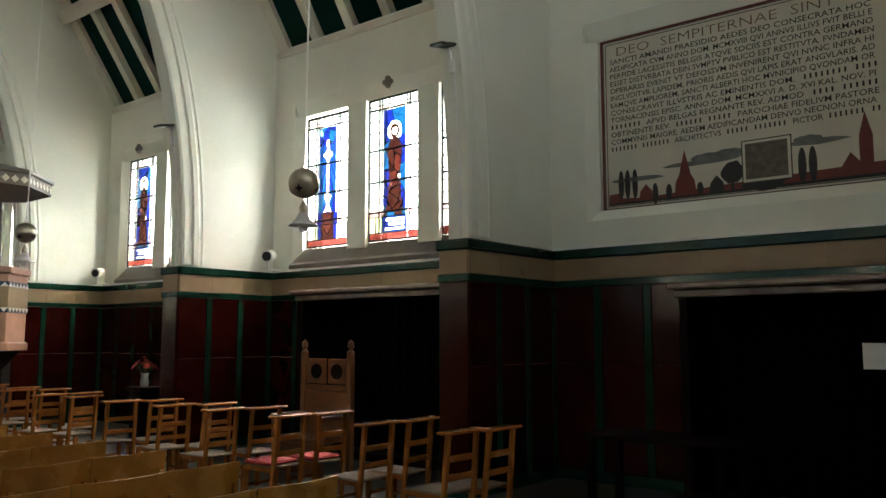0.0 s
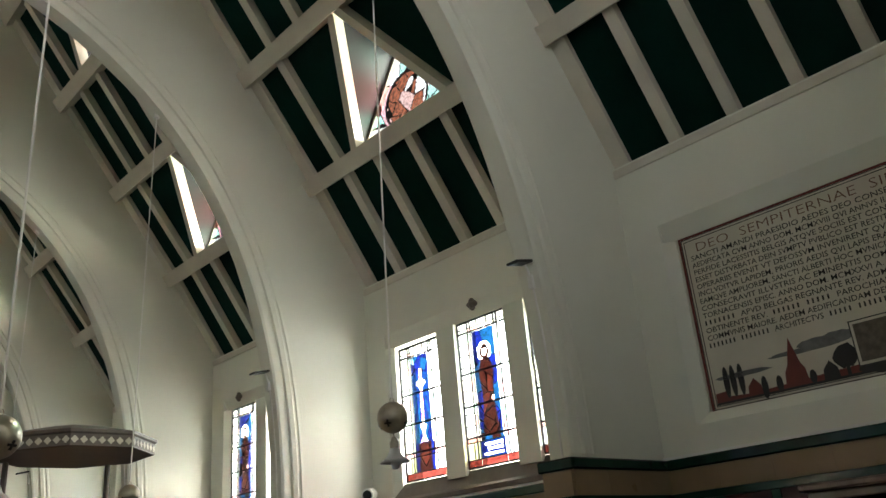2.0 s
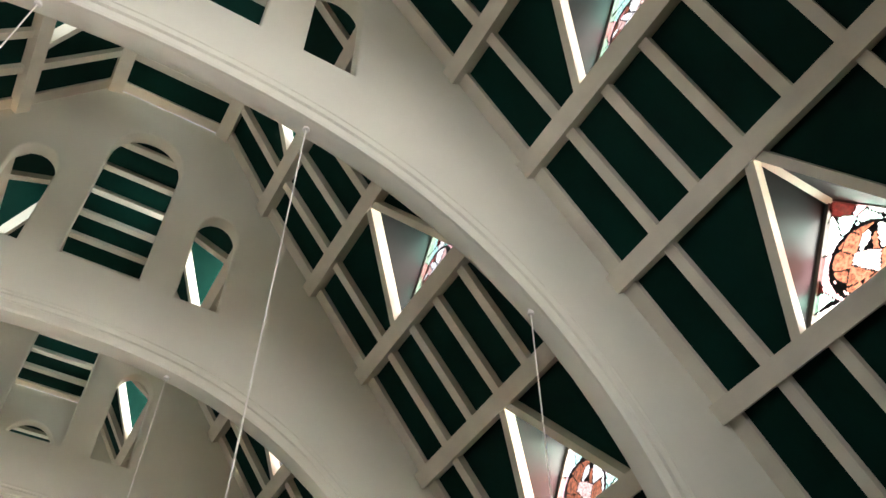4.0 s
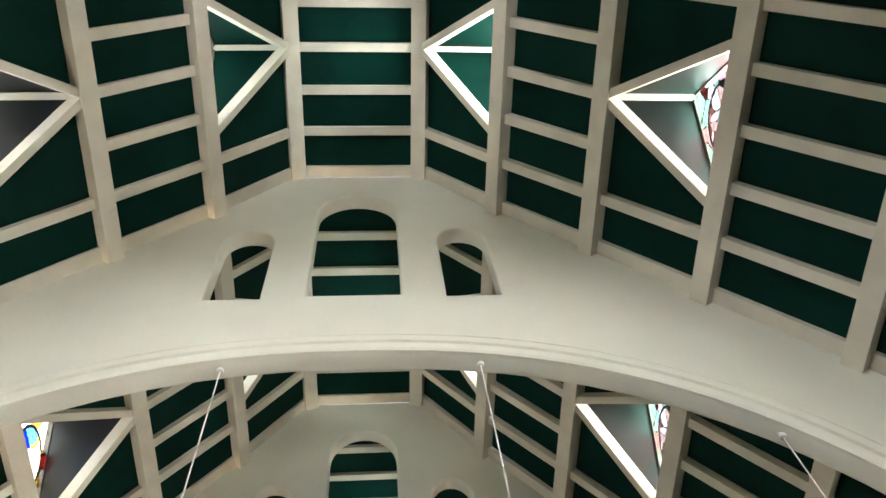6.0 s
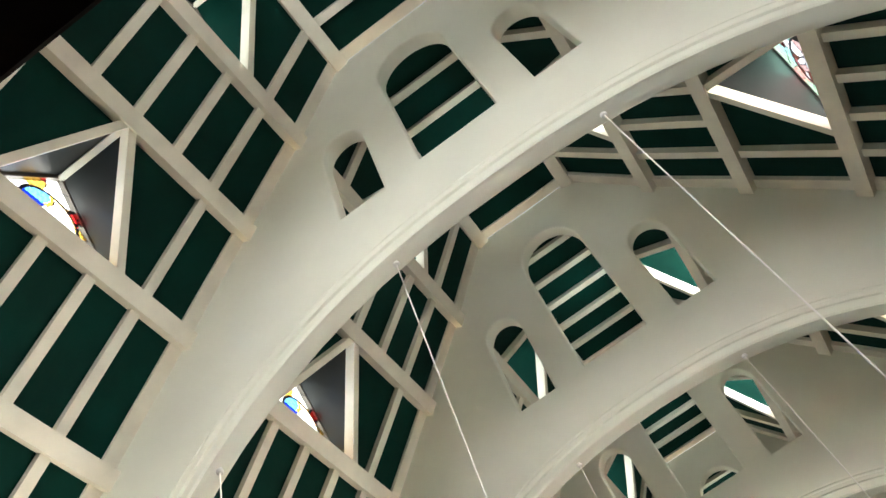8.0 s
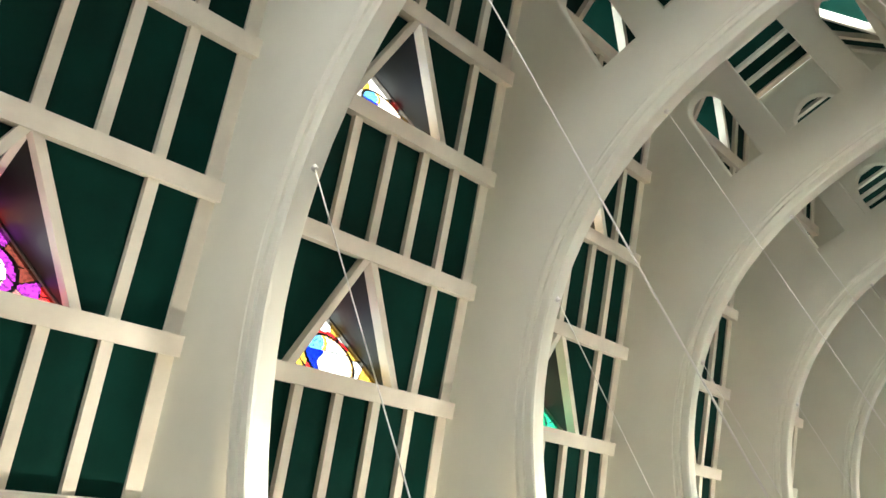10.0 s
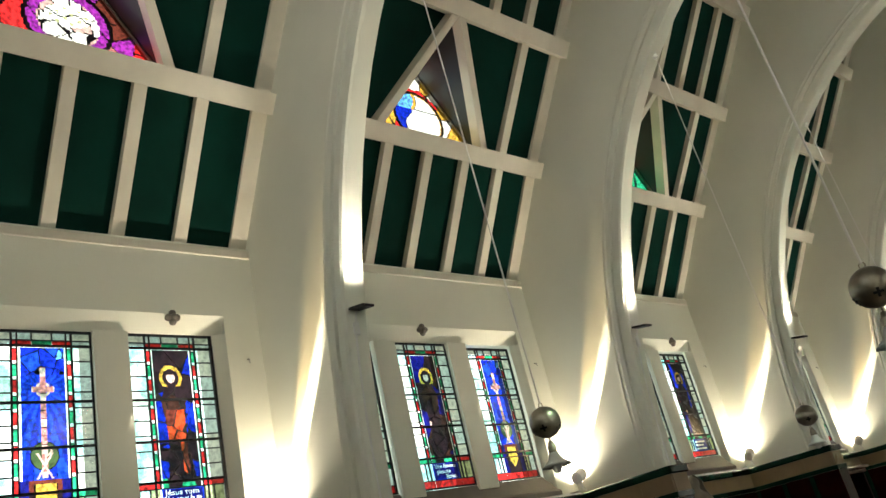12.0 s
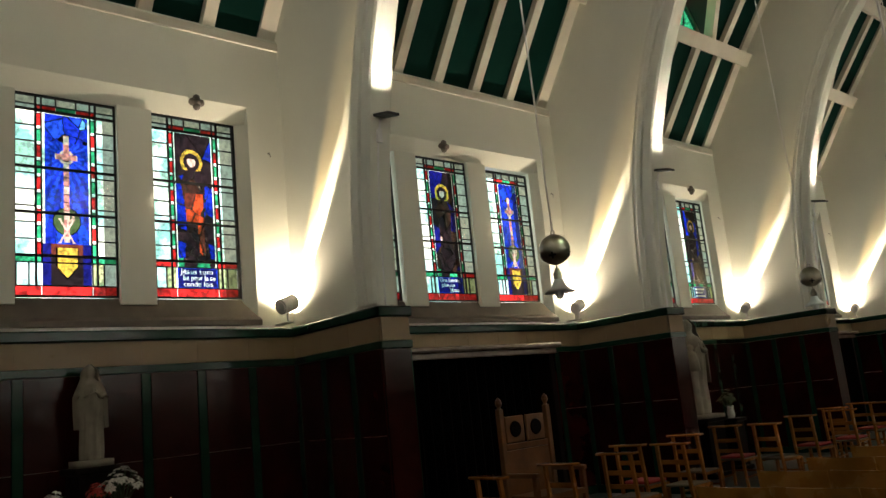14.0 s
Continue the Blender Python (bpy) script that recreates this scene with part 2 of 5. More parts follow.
def plate(points, thick, m):
    """A flat outline (x, y) given a thickness, laid by the pose m."""
    bm = bmesh.new()
    lo = [bm.verts.new(m @ Vector((x, y, 0))) for x, y in points]
    hi = [bm.verts.new(m @ Vector((x, y, thick))) for x, y in points]
    bm.faces.new(lo[::-1])
    bm.faces.new(hi)
    for i in range(len(lo)):
        j = (i + 1) % len(lo)
        bm.faces.new((lo[i], lo[j], hi[j], hi[i]))
    return bm


def pierced(name, outlines, thick, bevel):
    """A mesh in the xz plane from an outline and holes, thick along y from 0."""
    cu = bpy.data.curves.new(name, "CURVE")
    cu.dimensions, cu.fill_mode = "2D", "BOTH"
    cu.extrude, cu.bevel_depth, cu.offset, cu.bevel_resolution = thick / 2 - bevel, bevel, -bevel, 2
    for pts in outlines:
        sp = cu.splines.new("POLY")
        sp.points.add(len(pts) - 1)
        sp.use_cyclic_u = True
        for p, (x, z) in zip(sp.points, pts):
            p.co = (x, z, 0, 1)
    tmp = new(name, cu)
    me = bpy.data.meshes.new_from_object(tmp.evaluated_get(bpy.context.evaluated_depsgraph_get()))
    bpy.data.objects.remove(tmp)
    me.transform(Matrix.Translation((0, thick / 2, 0)) @ Matrix.Rotation(radians(90), 4, "X"))
    return me


# ---- structure ----
def arch_points(grow=0.0, n=40, foot=0.0):
    pts = [(-ARCH_A - grow, foot)]
    for i in range(n + 1):
        a = math.pi * (1 - i / n)
        c, q = math.cos(a), 2 / ARCH_N
        pts.append(((ARCH_A + grow) * math.copysign(abs(c) ** q, c), ARCH_Z + (ARCH_B + grow) * abs(math.sin(a)) ** q))
    return pts + [(ARCH_A + grow, foot)]


def round_top(x0, x1, z0, spring, top, n=14):
    c, h = (x0 + x1) / 2, (x1 - x0) / 2
    return [(x0, z0), (x1, z0)] + [(c + h * math.cos(math.pi * i / n), spring + (top - spring) * math.sin(math.pi * i / n)) for i in range(n + 1)]


def arch_wall_mesh():
    roof = [(x + 0.12, z + 0.12) for x, z in RIDGE]
    outer = arch_points() + [(W + 0.3, 0)] + roof[::-1] + [(-x, z) for x, z in roof] + [(-W - 0.3, 0)]
    holes = [round_top(-0.65, 0.65, 11.49, 14.45, 15.28), round_top(1.265, 2.02, 11.43, 13.2, 13.74), round_top(-2.02, -1.265, 11.43, 13.2, 13.74)]
    return pierced("arch_wall", [outer] + holes, T, 0.035)


def sweep_arch(profile, n=56):
    """A moulding round the arch from (distance from the edge, depth) pairs."""
    bm = bmesh.new()
    rows = []
    for o, d in profile:
        pts = arch_points(o, n, ARCH_Z - 0.01)
        rows.append([bm.verts.new((x, d, z)) for x, z in pts])
    for a, b in zip(rows, rows[1:]):
        for i in range(len(a) - 1):
            bm.faces.new((a[i], a[i + 1], b[i + 1], b[i]))
    bmesh.ops.recalc_face_normals(bm, faces=bm.faces)
    return bm


tagged(link_bm("floor", box((-W - 0.6, -6.6, -0.3), (W + 0.6, 38, 0.0)), FLOOR), "dark stone tiled church floor", "floor", kind="structure")
wall_me = arch_wall_mesh()
bm = bmesh.new()
bm.from_mesh(wall_me)
bmesh.ops.remove_doubles(bm, verts=bm.verts, dist=0.0005)
bm.to_mesh(wall_me)
bm.free()
wall_me.materials.append(PLASTER)
mould_bm = sweep_arch([(0.0, 0.05), (-0.004, -0.01), (0.03, -0.03), (0.12, -0.035), (0.135, -0.01), (0.165, -0.01), (0.18, -0.045), (0.25, -0.055), (0.285, -0.025), (0.31, -0.025), (0.325, -0.04), (0.37, -0.035), (0.39, 0.005)])
mould = bpy.data.meshes.new("arch_moulding")
mould_bm.to_mesh(mould)
mould_bm.free()
mould.materials.append(PLASTER)
for k in range(0, BAYS + 1):
    w = tagged(new("wall_arch", wall_me), "cream plastered transverse arch wall with pierced openings above", "arch", "transverse arches", "structure")
    w.location = (0, arch_y(k), 0)
    m_ = new("arch_moulding", mould)
    m_.parent = w

tagged(link_bm("wall_end", box((-W - 0.6, arch_y(BAYS) + 5.0, 0), (W + 0.6, arch_y(BAYS) + 5.4, 16.5)), PLASTER), "cream plastered end wall", "wall", kind="structure")
# unseen wall; its tall opening is added to let light in from behind
bm = box((-W - 0.6, -6.6, 0), (W + 0.6, -6.2, 6.2))
for lo, hi in (((-W - 0.6, -6.6, 6.2), (-2.8, -6.2, 12.8)), ((2.8, -6.6, 6.2), (W + 0.6, -6.2, 12.8)), ((-W - 0.6, -6.6, 12.8), (W + 0.6, -6.2, 16.5))):
    add_box(bm, lo, hi)
tagged(link_bm("wall_back", bm, PLASTER), "cream plastered back wall, out of view, with a tall opening added for light", "wall", kind="structure")


def side_wall(s, k, openings=True):
    """One bay of a side wall with its recess for three lights, or for the inscription."""
    y0, y1, c = arch_y(k - 1) + T, arch_y(k), bay_centre(k)
    bm = bmesh.new()

    def b(x0, x1, ya, yb, z0, z1):
        add_box(bm, (min(s * x0, s * x1), ya, z0), (max(s * x0, s * x1), yb, z1))

    def prism(poly, a, bb, axis):
        vs = []
        for q in (a, bb):
            vs.append([bm.verts.new((s * x, q, o) if axis == "y" else (s * x, o, q)) for x, o in poly])
        n = len(poly)
        bm.faces.new(vs[0])
        bm.faces.new(vs[1][::-1])
        for i in range(n):
            bm.faces.new((vs[0][i], vs[1][i], vs[1][(i + 1) % n], vs[0][(i + 1) % n]))

    xo, h_out, h_in = W + 0.5, 2.03, 1.90
    back = GLASS_X - 0.02
    z_low = 2.70 if openings else 2.92
    b(W, xo, y0 - 0.2, c - h_out, 0, 6.22)
    b(W, xo, c + h_out, y1 + 0.2, 0, 6.22)
    b(W, xo, c - h_out, c + h_out, 5.27, 6.22)
    b(W, xo, c - h_out, c + h_out, 0, z_low)
    prism([(W, 5.27), (xo, 5.27), (xo, 5.05), (back, 5.05)], c - h_out, c + h_out, "y")
    for d in (-1, 1):
        prism([(W, c + d * h_out), (xo, c + d * h_out), (xo, c + d * h_in), (back, c + d * h_in)], z_low, 5.05, "z")
    if openings:
        for d in (-1, 1):
            ya, yb = sorted((c + d * (LIGHT_W / 2), c + d * (LIGHTS[2] - LIGHT_W / 2)))
            b(W + 0.04, xo, ya, yb, 2.88, 5.05)
    else:
        b(8.40, xo, c - h_in, c + h_in, z_low, 5.05)
    bmesh.ops.recalc_face_normals(bm, faces=bm.faces)
    ob = tagged(link_bm("wall_side", bm, PLASTER), "cream plastered side wall with a splayed recess", "wall", kind="structure")
    bm = bmesh.new()
    if openings:
        prism([(W - 0.05, 2.64), (W - 0.05, 2.70), (W, 2.74), (GLASS_X, 2.95), (xo, 2.95), (xo, 2.64)], c - h_out - 0.02, c + h_out + 0.02, "y")
        bmesh.ops.recalc_face_normals(bm, faces=bm.faces)
        part("window_sill", bm, SILL, ob, "sloping brown stone sill")
    else:
        prism([(W, 2.90), (back, 3.04), (back, 2.90)], c - h_out, c + h_out, "y")
        bmesh.ops.recalc_face_normals(bm, faces=bm.faces)
        part("recess_sill", bm, PLASTER, ob)
    part("wall_plate", box((min(s * (W - 0.02), s * (W + 0.1)), y0, 6.075), (max(s * (W - 0.02), s * (W + 0.1)), y1, 6.19), bevel=0.008), TIMBER, ob, "cream painted wall plate")
    part("string_course", box((min(s * (W - 0.035), s * W), y0, 2.60), (max(s * (W - 0.035), s * W), y1, 2.635)), WHITE, ob, "thin white ledge")
    return ob


for k in range(0, BAYS + 2):
    for s in (-1, 1):
        side_wall(s, k, not (s == 1 and k == 1))


def backdrop(name, x, light, dark, strength, label, z0=-1, z1=11):
    m = bpy.data.materials.new(name)
    m.use_nodes = True
    n, l = m.node_tree.nodes, m.node_tree.links
    n.remove(n["Principled BSDF"])
    em, nz, mix, mr, geo = (n.new(q) for q in ("ShaderNodeEmission", "ShaderNodeTexNoise", "ShaderNodeMix", "ShaderNodeMapRange", "ShaderNodeNewGeometry"))
    mix.data_type = "RGBA"
    mix.inputs["A"].default_value, mix.inputs["B"].default_value = (*dark, 1), (*light, 1)
    nz.inputs["Scale"].default_value, nz.inputs["Detail"].default_value, nz.inputs["Roughness"].default_value = 1.1, 10, 0.7
    mr.inputs["From Min"].default_value, mr.inputs["From Max"].default_value = 0.44, 0.56
    l.new(geo.outputs["Position"], nz.inputs["Vector"])
    l.new(nz.outputs[0], mr.inputs["Value"])
    l.new(mr.outputs[0], mix.inputs["Factor"])
    l.new(mix.outputs["Result"], em.inputs["Color"])
    em.inputs["Strength"].default_value = strength
    l.new(em.outputs[0], n["Material Output"].inputs["Surface"])
    bm = bmesh.new()
    bm.faces.new([bm.verts.new(p) for p in ((x, -8, z0), (x, 60, z0), (x, 60, z1), (x, -8, z1))])
    return tagged(link_bm("backdrop", bm, m), label, "backdrop", kind="structure")


backdrop("trees_and_sky", -15.0, (0.94, 1.0, 1.0), (0.22, 0.45, 0.42), 4.2, "sunlit trees and pale sky outside the windows")
backdrop("pale_cloud", -15.2, (1.0, 0.99, 0.96), (0.88, 0.9, 0.92), 2.6, "bright overcast sky outside the dormers", 10.9, 42)
backdrop("bright_haze", 15.0, (1.0, 0.98, 0.94), (0.8, 0.84, 0.78), 20.0, "bright hazy sky outside the sunny windows")


def ceiling_bay(k):
    y0, y1, c = arch_y(k - 1) + T, arch_y(k), roof_centre(k)
    raft = [c + 0.76 * i for i in (-2, -1, 0, 1, 2)]
    foot = 1.10
    boards = bmesh.new()
    up0 = 0.20          # the boards lie behind the inner faces of the beams
    prof = [(-x, z) for x, z in RIDGE[::-1]] + RIDGE

    def quad(bm, pts):
        f = bm.faces.new([bm.verts.new(p) for p in pts])
        return f

    ceil = tagged(new("ceiling"), "dark green boarded church ceiling between cream beams", "ceiling", "ceiling bays", "structure")
    for i, ((xa, za), (xb, zb)) in enumerate(zip(prof, prof[1:])):
        d = Vector((xb - xa, 0, zb - za)).normalized()
        n = Vector((-d.z, 0, d.x))
        if n.z < 0:
            n = -n
        oa, ob_ = Vector((xa, 0, za)) + n * up0, Vector((xb, 0, zb)) + n * up0
        seg = min(i, len(prof) - 2 - i)       # 0 eave, 1, 2 ... 6 flat top
        dormer = seg in (1, 3, 5) and 1 <= k <= BAYS
        s = 1 if xa + xb > 0 else -1
        lo, hi = (ob_, oa) if s == 1 else (oa, ob_)

        def P(v, y):
            return (v.x, y, v.z)
        if not dormer:
            quad(boards, [P(lo, y0), P(lo, y1), P(hi, y1), P(hi, y0)])
            ys = raft
        else:
            quad(boards, [P(lo, y0), P(lo, c - foot), P(hi, c), P(hi, y0)])
            quad(boards, [P(lo, c + foot), P(lo, y1), P(hi, y1), P(hi, c)])
            ys = (raft[0], raft[4])
        for y in ys:
            part("rafter", beam(P(lo - n * 0.0, y), P(hi, y), 0.155, 0.14, tuple(n)), TIMBER, ceil)
        for y, w_ in ((y0 + 0.11, 0.22), (y1 - 0.11, 0.22)):
            part("edge_trim", beam(P(lo, y), P(hi, y), w_, 0.09, tuple(n)), TIMBER, ceil)
        if dormer:
            dormer_window(ceil, s, c, foot, lo, hi, n, seg != 5, seg == 3)
    for x, z in prof[1:-1]:
        s = 1 if x > 0 else -1
        nx = Vector((0.8 * s, 0, 0.6)) if abs(x) > 1.2 else Vector((0.35 * s, 0, 0.94))
        top = Vector((x, 0, z)) + nx * 0.24
        part("purlin", beam((top.x, y0 - 0.03, top.z), (top.x, y1 + 0.03, top.z), 0.27, 0.28, tuple(nx)), TIMBER, ceil)
    b = part("boards", boards, GREEN, ceil, "dark green painted boards")
    b.modifiers.new("thick", "SOLIDIFY").thickness = -0.04
    return ceil


CELL = {}


def mosaic(name, key, inside, colour, u0, u1, v0, v1, step):
    """A leaded glass sheet in the uv plane (y, z), cell by cell in the colours that colour() names; kept by key and shared."""
    if key in CELL:
        return CELL[key]
    names, verts, faces, mats, index = [], [], [], [], {}

    def vid(i, j):
        if (i, j) not in index:
            index[i, j] = len(verts)
            verts.append((0, u0 + i * step, v0 + j * step))
        return index[i, j]
    for i in range(int(round((u1 - u0) / step))):
        for j in range(int(round((v1 - v0) / step))):
            u, v = u0 + (i + 0.5) * step, v0 + (j + 0.5) * step
            if not inside(u, v):
                continue
            c = colour(u, v)
            if c not in names:
                names.append(c)
            faces.append((vid(i, j), vid(i + 1, j), vid(i + 1, j + 1), vid(i, j + 1)))
            mats.append(names.index(c))
    me = bpy.data.meshes.new(name)
    me.from_pydata(verts, [], faces)
    for c in names:
        me.materials.append(LEAD if c == "lead" else G[c])
    me.polygons.foreach_set("material_index", mats)
    CELL[key] = me
    return me


def shards(seed, n, u0, u1, v0, v1, palette):
    rnd = random.Random(seed)
    pts = np.array([(rnd.uniform(u0, u1), rnd.uniform(v0, v1)) for _ in range(n)])
    cols = [rnd.choice(palette) for _ in range(n)]

    def at(u, v, lead=0.014):
        d = np.hypot(pts[:, 0] - u, pts[:, 1] - v)
        o = np.argsort(d)[:2]
        return "lead" if d[o[1]] - d[o[0]] < lead else cols[int(o[0])]
    return at


KIND_AT = 1


def rose_colour(seed, sunny, kind):
    """Dormer glass: a round picture over a white battlement, coloured shards in the corners."""
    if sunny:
        # sunward slope: tawny shards, the rest whitened with the glare in the colour
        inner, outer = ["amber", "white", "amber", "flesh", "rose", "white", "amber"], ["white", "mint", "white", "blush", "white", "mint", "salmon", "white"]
    else:
        inner = (["white", "white", "white", "flesh"], ["white", "white", "clear", "gold", "blue"], ["olive", "green", "white", "gold"])[kind]
        outer = (["red", "purple", "red", "rose", "brown"], ["red", "gold", "red", "white"], ["green", "olive", "red"])[kind]
    ring = shards(seed, 30, -0.6, 0.6, 0.0, 1.1, inner)
    out = shards(seed + 5, 40, -1.2, 1.2, 0, 1.4, outer)

    def colour(u, v):
        r = math.hypot(u, v - 0.45)
        if abs(r - 0.47) < 0.026:
            return "lead"
        if v < 0.16 and not sunny:
            step = 0.11 + 0.04 * math.sin(u * 31) + 0.03 * math.sin(u * 67)
            return "white" if 0.02 < v < step else ("lead" if v < step + 0.02 or v < 0.03 else ring(u, v) if r < 0.47 else out(u, v))
        if not sunny and kind == 0:
            if math.hypot(u * 1.2, v - 0.95) < 0.13:
                return "gold" if math.hypot(u * 1.2, v - 0.95) < 0.11 else "lead"
            if math.hypot(u * 0.6, v - 0.55) < 0.15:
                return "olive" if math.sin(u * 40) * math.sin(v * 46) > 0.55 else "lead" if abs(v - 0.55 - 0.04 * math.sin(u * 20)) < 0.012 else "white"
            if 0.34 < r < 0.45:
                return "lead" if abs(math.sin(u * 9 + v * 7)) < 0.08 else "purple"
        if not sunny and kind == 1 and r < 0.45:
            k = u + 0.16 * math.sin(v * 6)
            if k < -0.14:
                return "blue" if v < 0.6 else "gold" if k > -0.2 else "sky"
            if abs(k + 0.14) < 0.015 or abs(u - 0.12) < 0.008 or abs(v - 0.6) < 0.008:
                return "lead"
            return "gold" if r > 0.425 else "white"
        return ring(u, v) if r < 0.47 else out(u, v)
    return colour


def dormer_window(parent, s, c, foot, lo, hi, n, stained_glass, high):
    """A gabled dormer cut in the roof slope: two raking legs, a level ridge, lined cheeks and a triangular upright window."""
    apex = Vector((hi.x, c, hi.z))
    f0, f1 = Vector((lo.x, c - foot, lo.z)), Vector((lo.x, c + foot, lo.z))
    out = Vector((lo.x, c, hi.z - 0.05))
    d = new("dormer_window")
    d.parent = parent
    d["label"] = "triangular stained glass dormer window" if stained_glass else "triangular clear glass dormer window"
    for a, b in ((f0, apex), (f1, apex)):
        part("leg", beam(a - Vector((0, 0, 0)), b, 0.12, 0.20, tuple(n)), TIMBER, d)
    part("ridge_beam", beam(apex, out, 0.10, 0.12), TIMBER, d)
    for f in (f0, f1):
        bm = bmesh.new()
        bm.faces.new([bm.verts.new(p) for p in (apex, f, out)])
        ch = part("cheek", bm, DORMER if stained_glass else GREEN, d)
        ch.modifiers.new("thick", "SOLIDIFY").thickness = 0.03
    h = out.z - lo.z
    for a, b in ((f0, out), (f1, out)):
        part("window_frame", beam(Vector((lo.x - s * 0.03, a.y, a.z)), Vector((lo.x - s * 0.03, b.y, b.z)), 0.10, 0.08, (-s, 0, 0)), SILL, d)
    kind = round((c + 2.425 - Y1) / BAY + 1) % 3 if s < 0 else 0
    if high and s < 0:
        kind = 2            # the upper tier is paler, blue and white
    key = ("rose", stained_glass, s, kind, high)

    def inside(u, v):
        return v < h * (1 - abs(u) / foot)
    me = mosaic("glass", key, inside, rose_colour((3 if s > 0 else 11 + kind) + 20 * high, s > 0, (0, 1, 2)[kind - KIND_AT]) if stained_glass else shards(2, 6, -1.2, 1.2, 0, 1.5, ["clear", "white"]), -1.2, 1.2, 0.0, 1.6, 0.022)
    g = new("glass", me)
    g.parent = d
    g.location = (lo.x, c, lo.z)


for k in range(0, BAYS + 2):
    ceiling_bay(k)


# side windows
def light_frame():
    return 0.555, 2.16


def cross_colour():
    cloud = shards(4, 20, -0.3, 0.3, 1.5, 2.0, ["azure", "blue", "sky", "blue"])

    def colour(u, v):
        if abs(u) > 0.235 and v > 0.56 or v > 1.955:
            return "white"
        if abs(abs(u) - abs(v - 0.70) * 0.6) < 0.011 and abs(v - 0.70) < 0.13:
            return "flesh"
        if (abs(u - 0.012) < 0.012 and 0.72 < v < 0.88) or 0.028 < math.hypot(u - 0.03, v - 0.85) < 0.046 and u > 0.02:
            return "flesh"
        if abs(u) < 0.032 and 0.58 < v < 1.74:
            return "lead" if (v * 11) % 1 < 0.07 else ("rose" if int(v * 11) % 3 else "flesh")
        if abs(v - 1.50) < 0.033 and abs(u) < 0.125:
            return "rose" if abs(u) < 0.11 else "flesh"
        if 0.055 < math.hypot(u, v - 1.50) < 0.08:
            return "flesh"
        r = math.hypot(u, v - 0.80)
        if r < 0.15:
            return "lead" if r > 0.14 else "moss"
        w = 0.125 if v > 0.32 else 0.125 * (v - 0.18) / 0.14
        if 0.18 < v < 0.52 and abs(u) < w:
            return "gold" if abs(u) < w - 0.02 else "lead"
        if v < 0.56:
            return "brown" if abs(u) < 0.17 and v > 0.44 else ("navy" if abs(u) > 0.17 else "dark")
        a = math.atan2(u, 1.50 - v)
        if v > 1.66:
            return cloud(u, v, 0.01)
        k = (a * 7.3) % 1
        return "lead" if k < 0.03 else ("azure" if int(a * 7.3 + 30) % 2 else "blue")
    return colour


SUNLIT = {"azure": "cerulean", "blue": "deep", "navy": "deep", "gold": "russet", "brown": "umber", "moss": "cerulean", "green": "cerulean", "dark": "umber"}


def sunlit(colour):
    """Darker copies of the glass, their colour set against the backdrop's glare."""
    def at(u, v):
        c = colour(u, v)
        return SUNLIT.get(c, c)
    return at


def figure_colour(seed, sunny):
    # sunny: folds darkened, face and halo whitened with the glare in their colour
    lean = (0.05, -0.03, 0.02, 0.0)[seed % 4]
    back = shards(seed + 1, 16, -0.3, 0.3, 0.3, 1.9, ["deep", "deep", "cerulean", "deep"] if sunny else ["dark", "dark", "navy", "soot"] if seed == 3 else ["navy", "blue", "blue", "dark"])
    folds = shards(seed + 9, 26, -0.3, 0.3, 0.3, 1.6, ["umber", "umber", "russet"] if sunny else ["dark", "dark", "soot", "dark"])
    sash = shards(seed + 3, 9, -0.2, 0.2, 0.6, 1.3, ["russet", "umber"] if sunny else ["ember", "brown", "ember"])

    def colour(u, v):
        if abs(u) > 0.24 or v > 1.96:
            return "white"
        uu = u - lean * (v - 0.9) * 1.2
        r = math.hypot(uu, (v - 1.62) * 0.95)
        if r < 0.055 and v < 1.66:
            return "white" if sunny else "flesh"
        if 0.105 < r < 0.145 and v > 1.52:
            return "lead" if abs((math.atan2(uu, v - 1.62) * 3.2) % 1 - 0.5) < 0.05 else ("white" if sunny else "gold")
        if r < 0.105:
            return "umber" if sunny else "dark"
        w = 0.06 + 0.5 * (1.56 - v) if v > 1.38 else 0.15 + 0.03 * math.sin(v * 5)
        if 0.44 < v < 1.56 and abs(uu) < w:
            if seed == 1 and (0.9 < v < 1.24 and abs(uu) < 0.12 or 0.5 < v <= 0.9 and 0.03 < uu < 0.105):
                return sash(u, v, 0.012)
            if math.hypot(uu + 0.11, v - 0.93) < 0.03:
                return "flesh"
            return folds(u, v, 0.010)
        if v < 0.47:
            return "green" if math.sin(u * 19) > 0.1 + (v - 0.4) * 4 else "dark"
        return back(u, v, 0.010)
    return colour


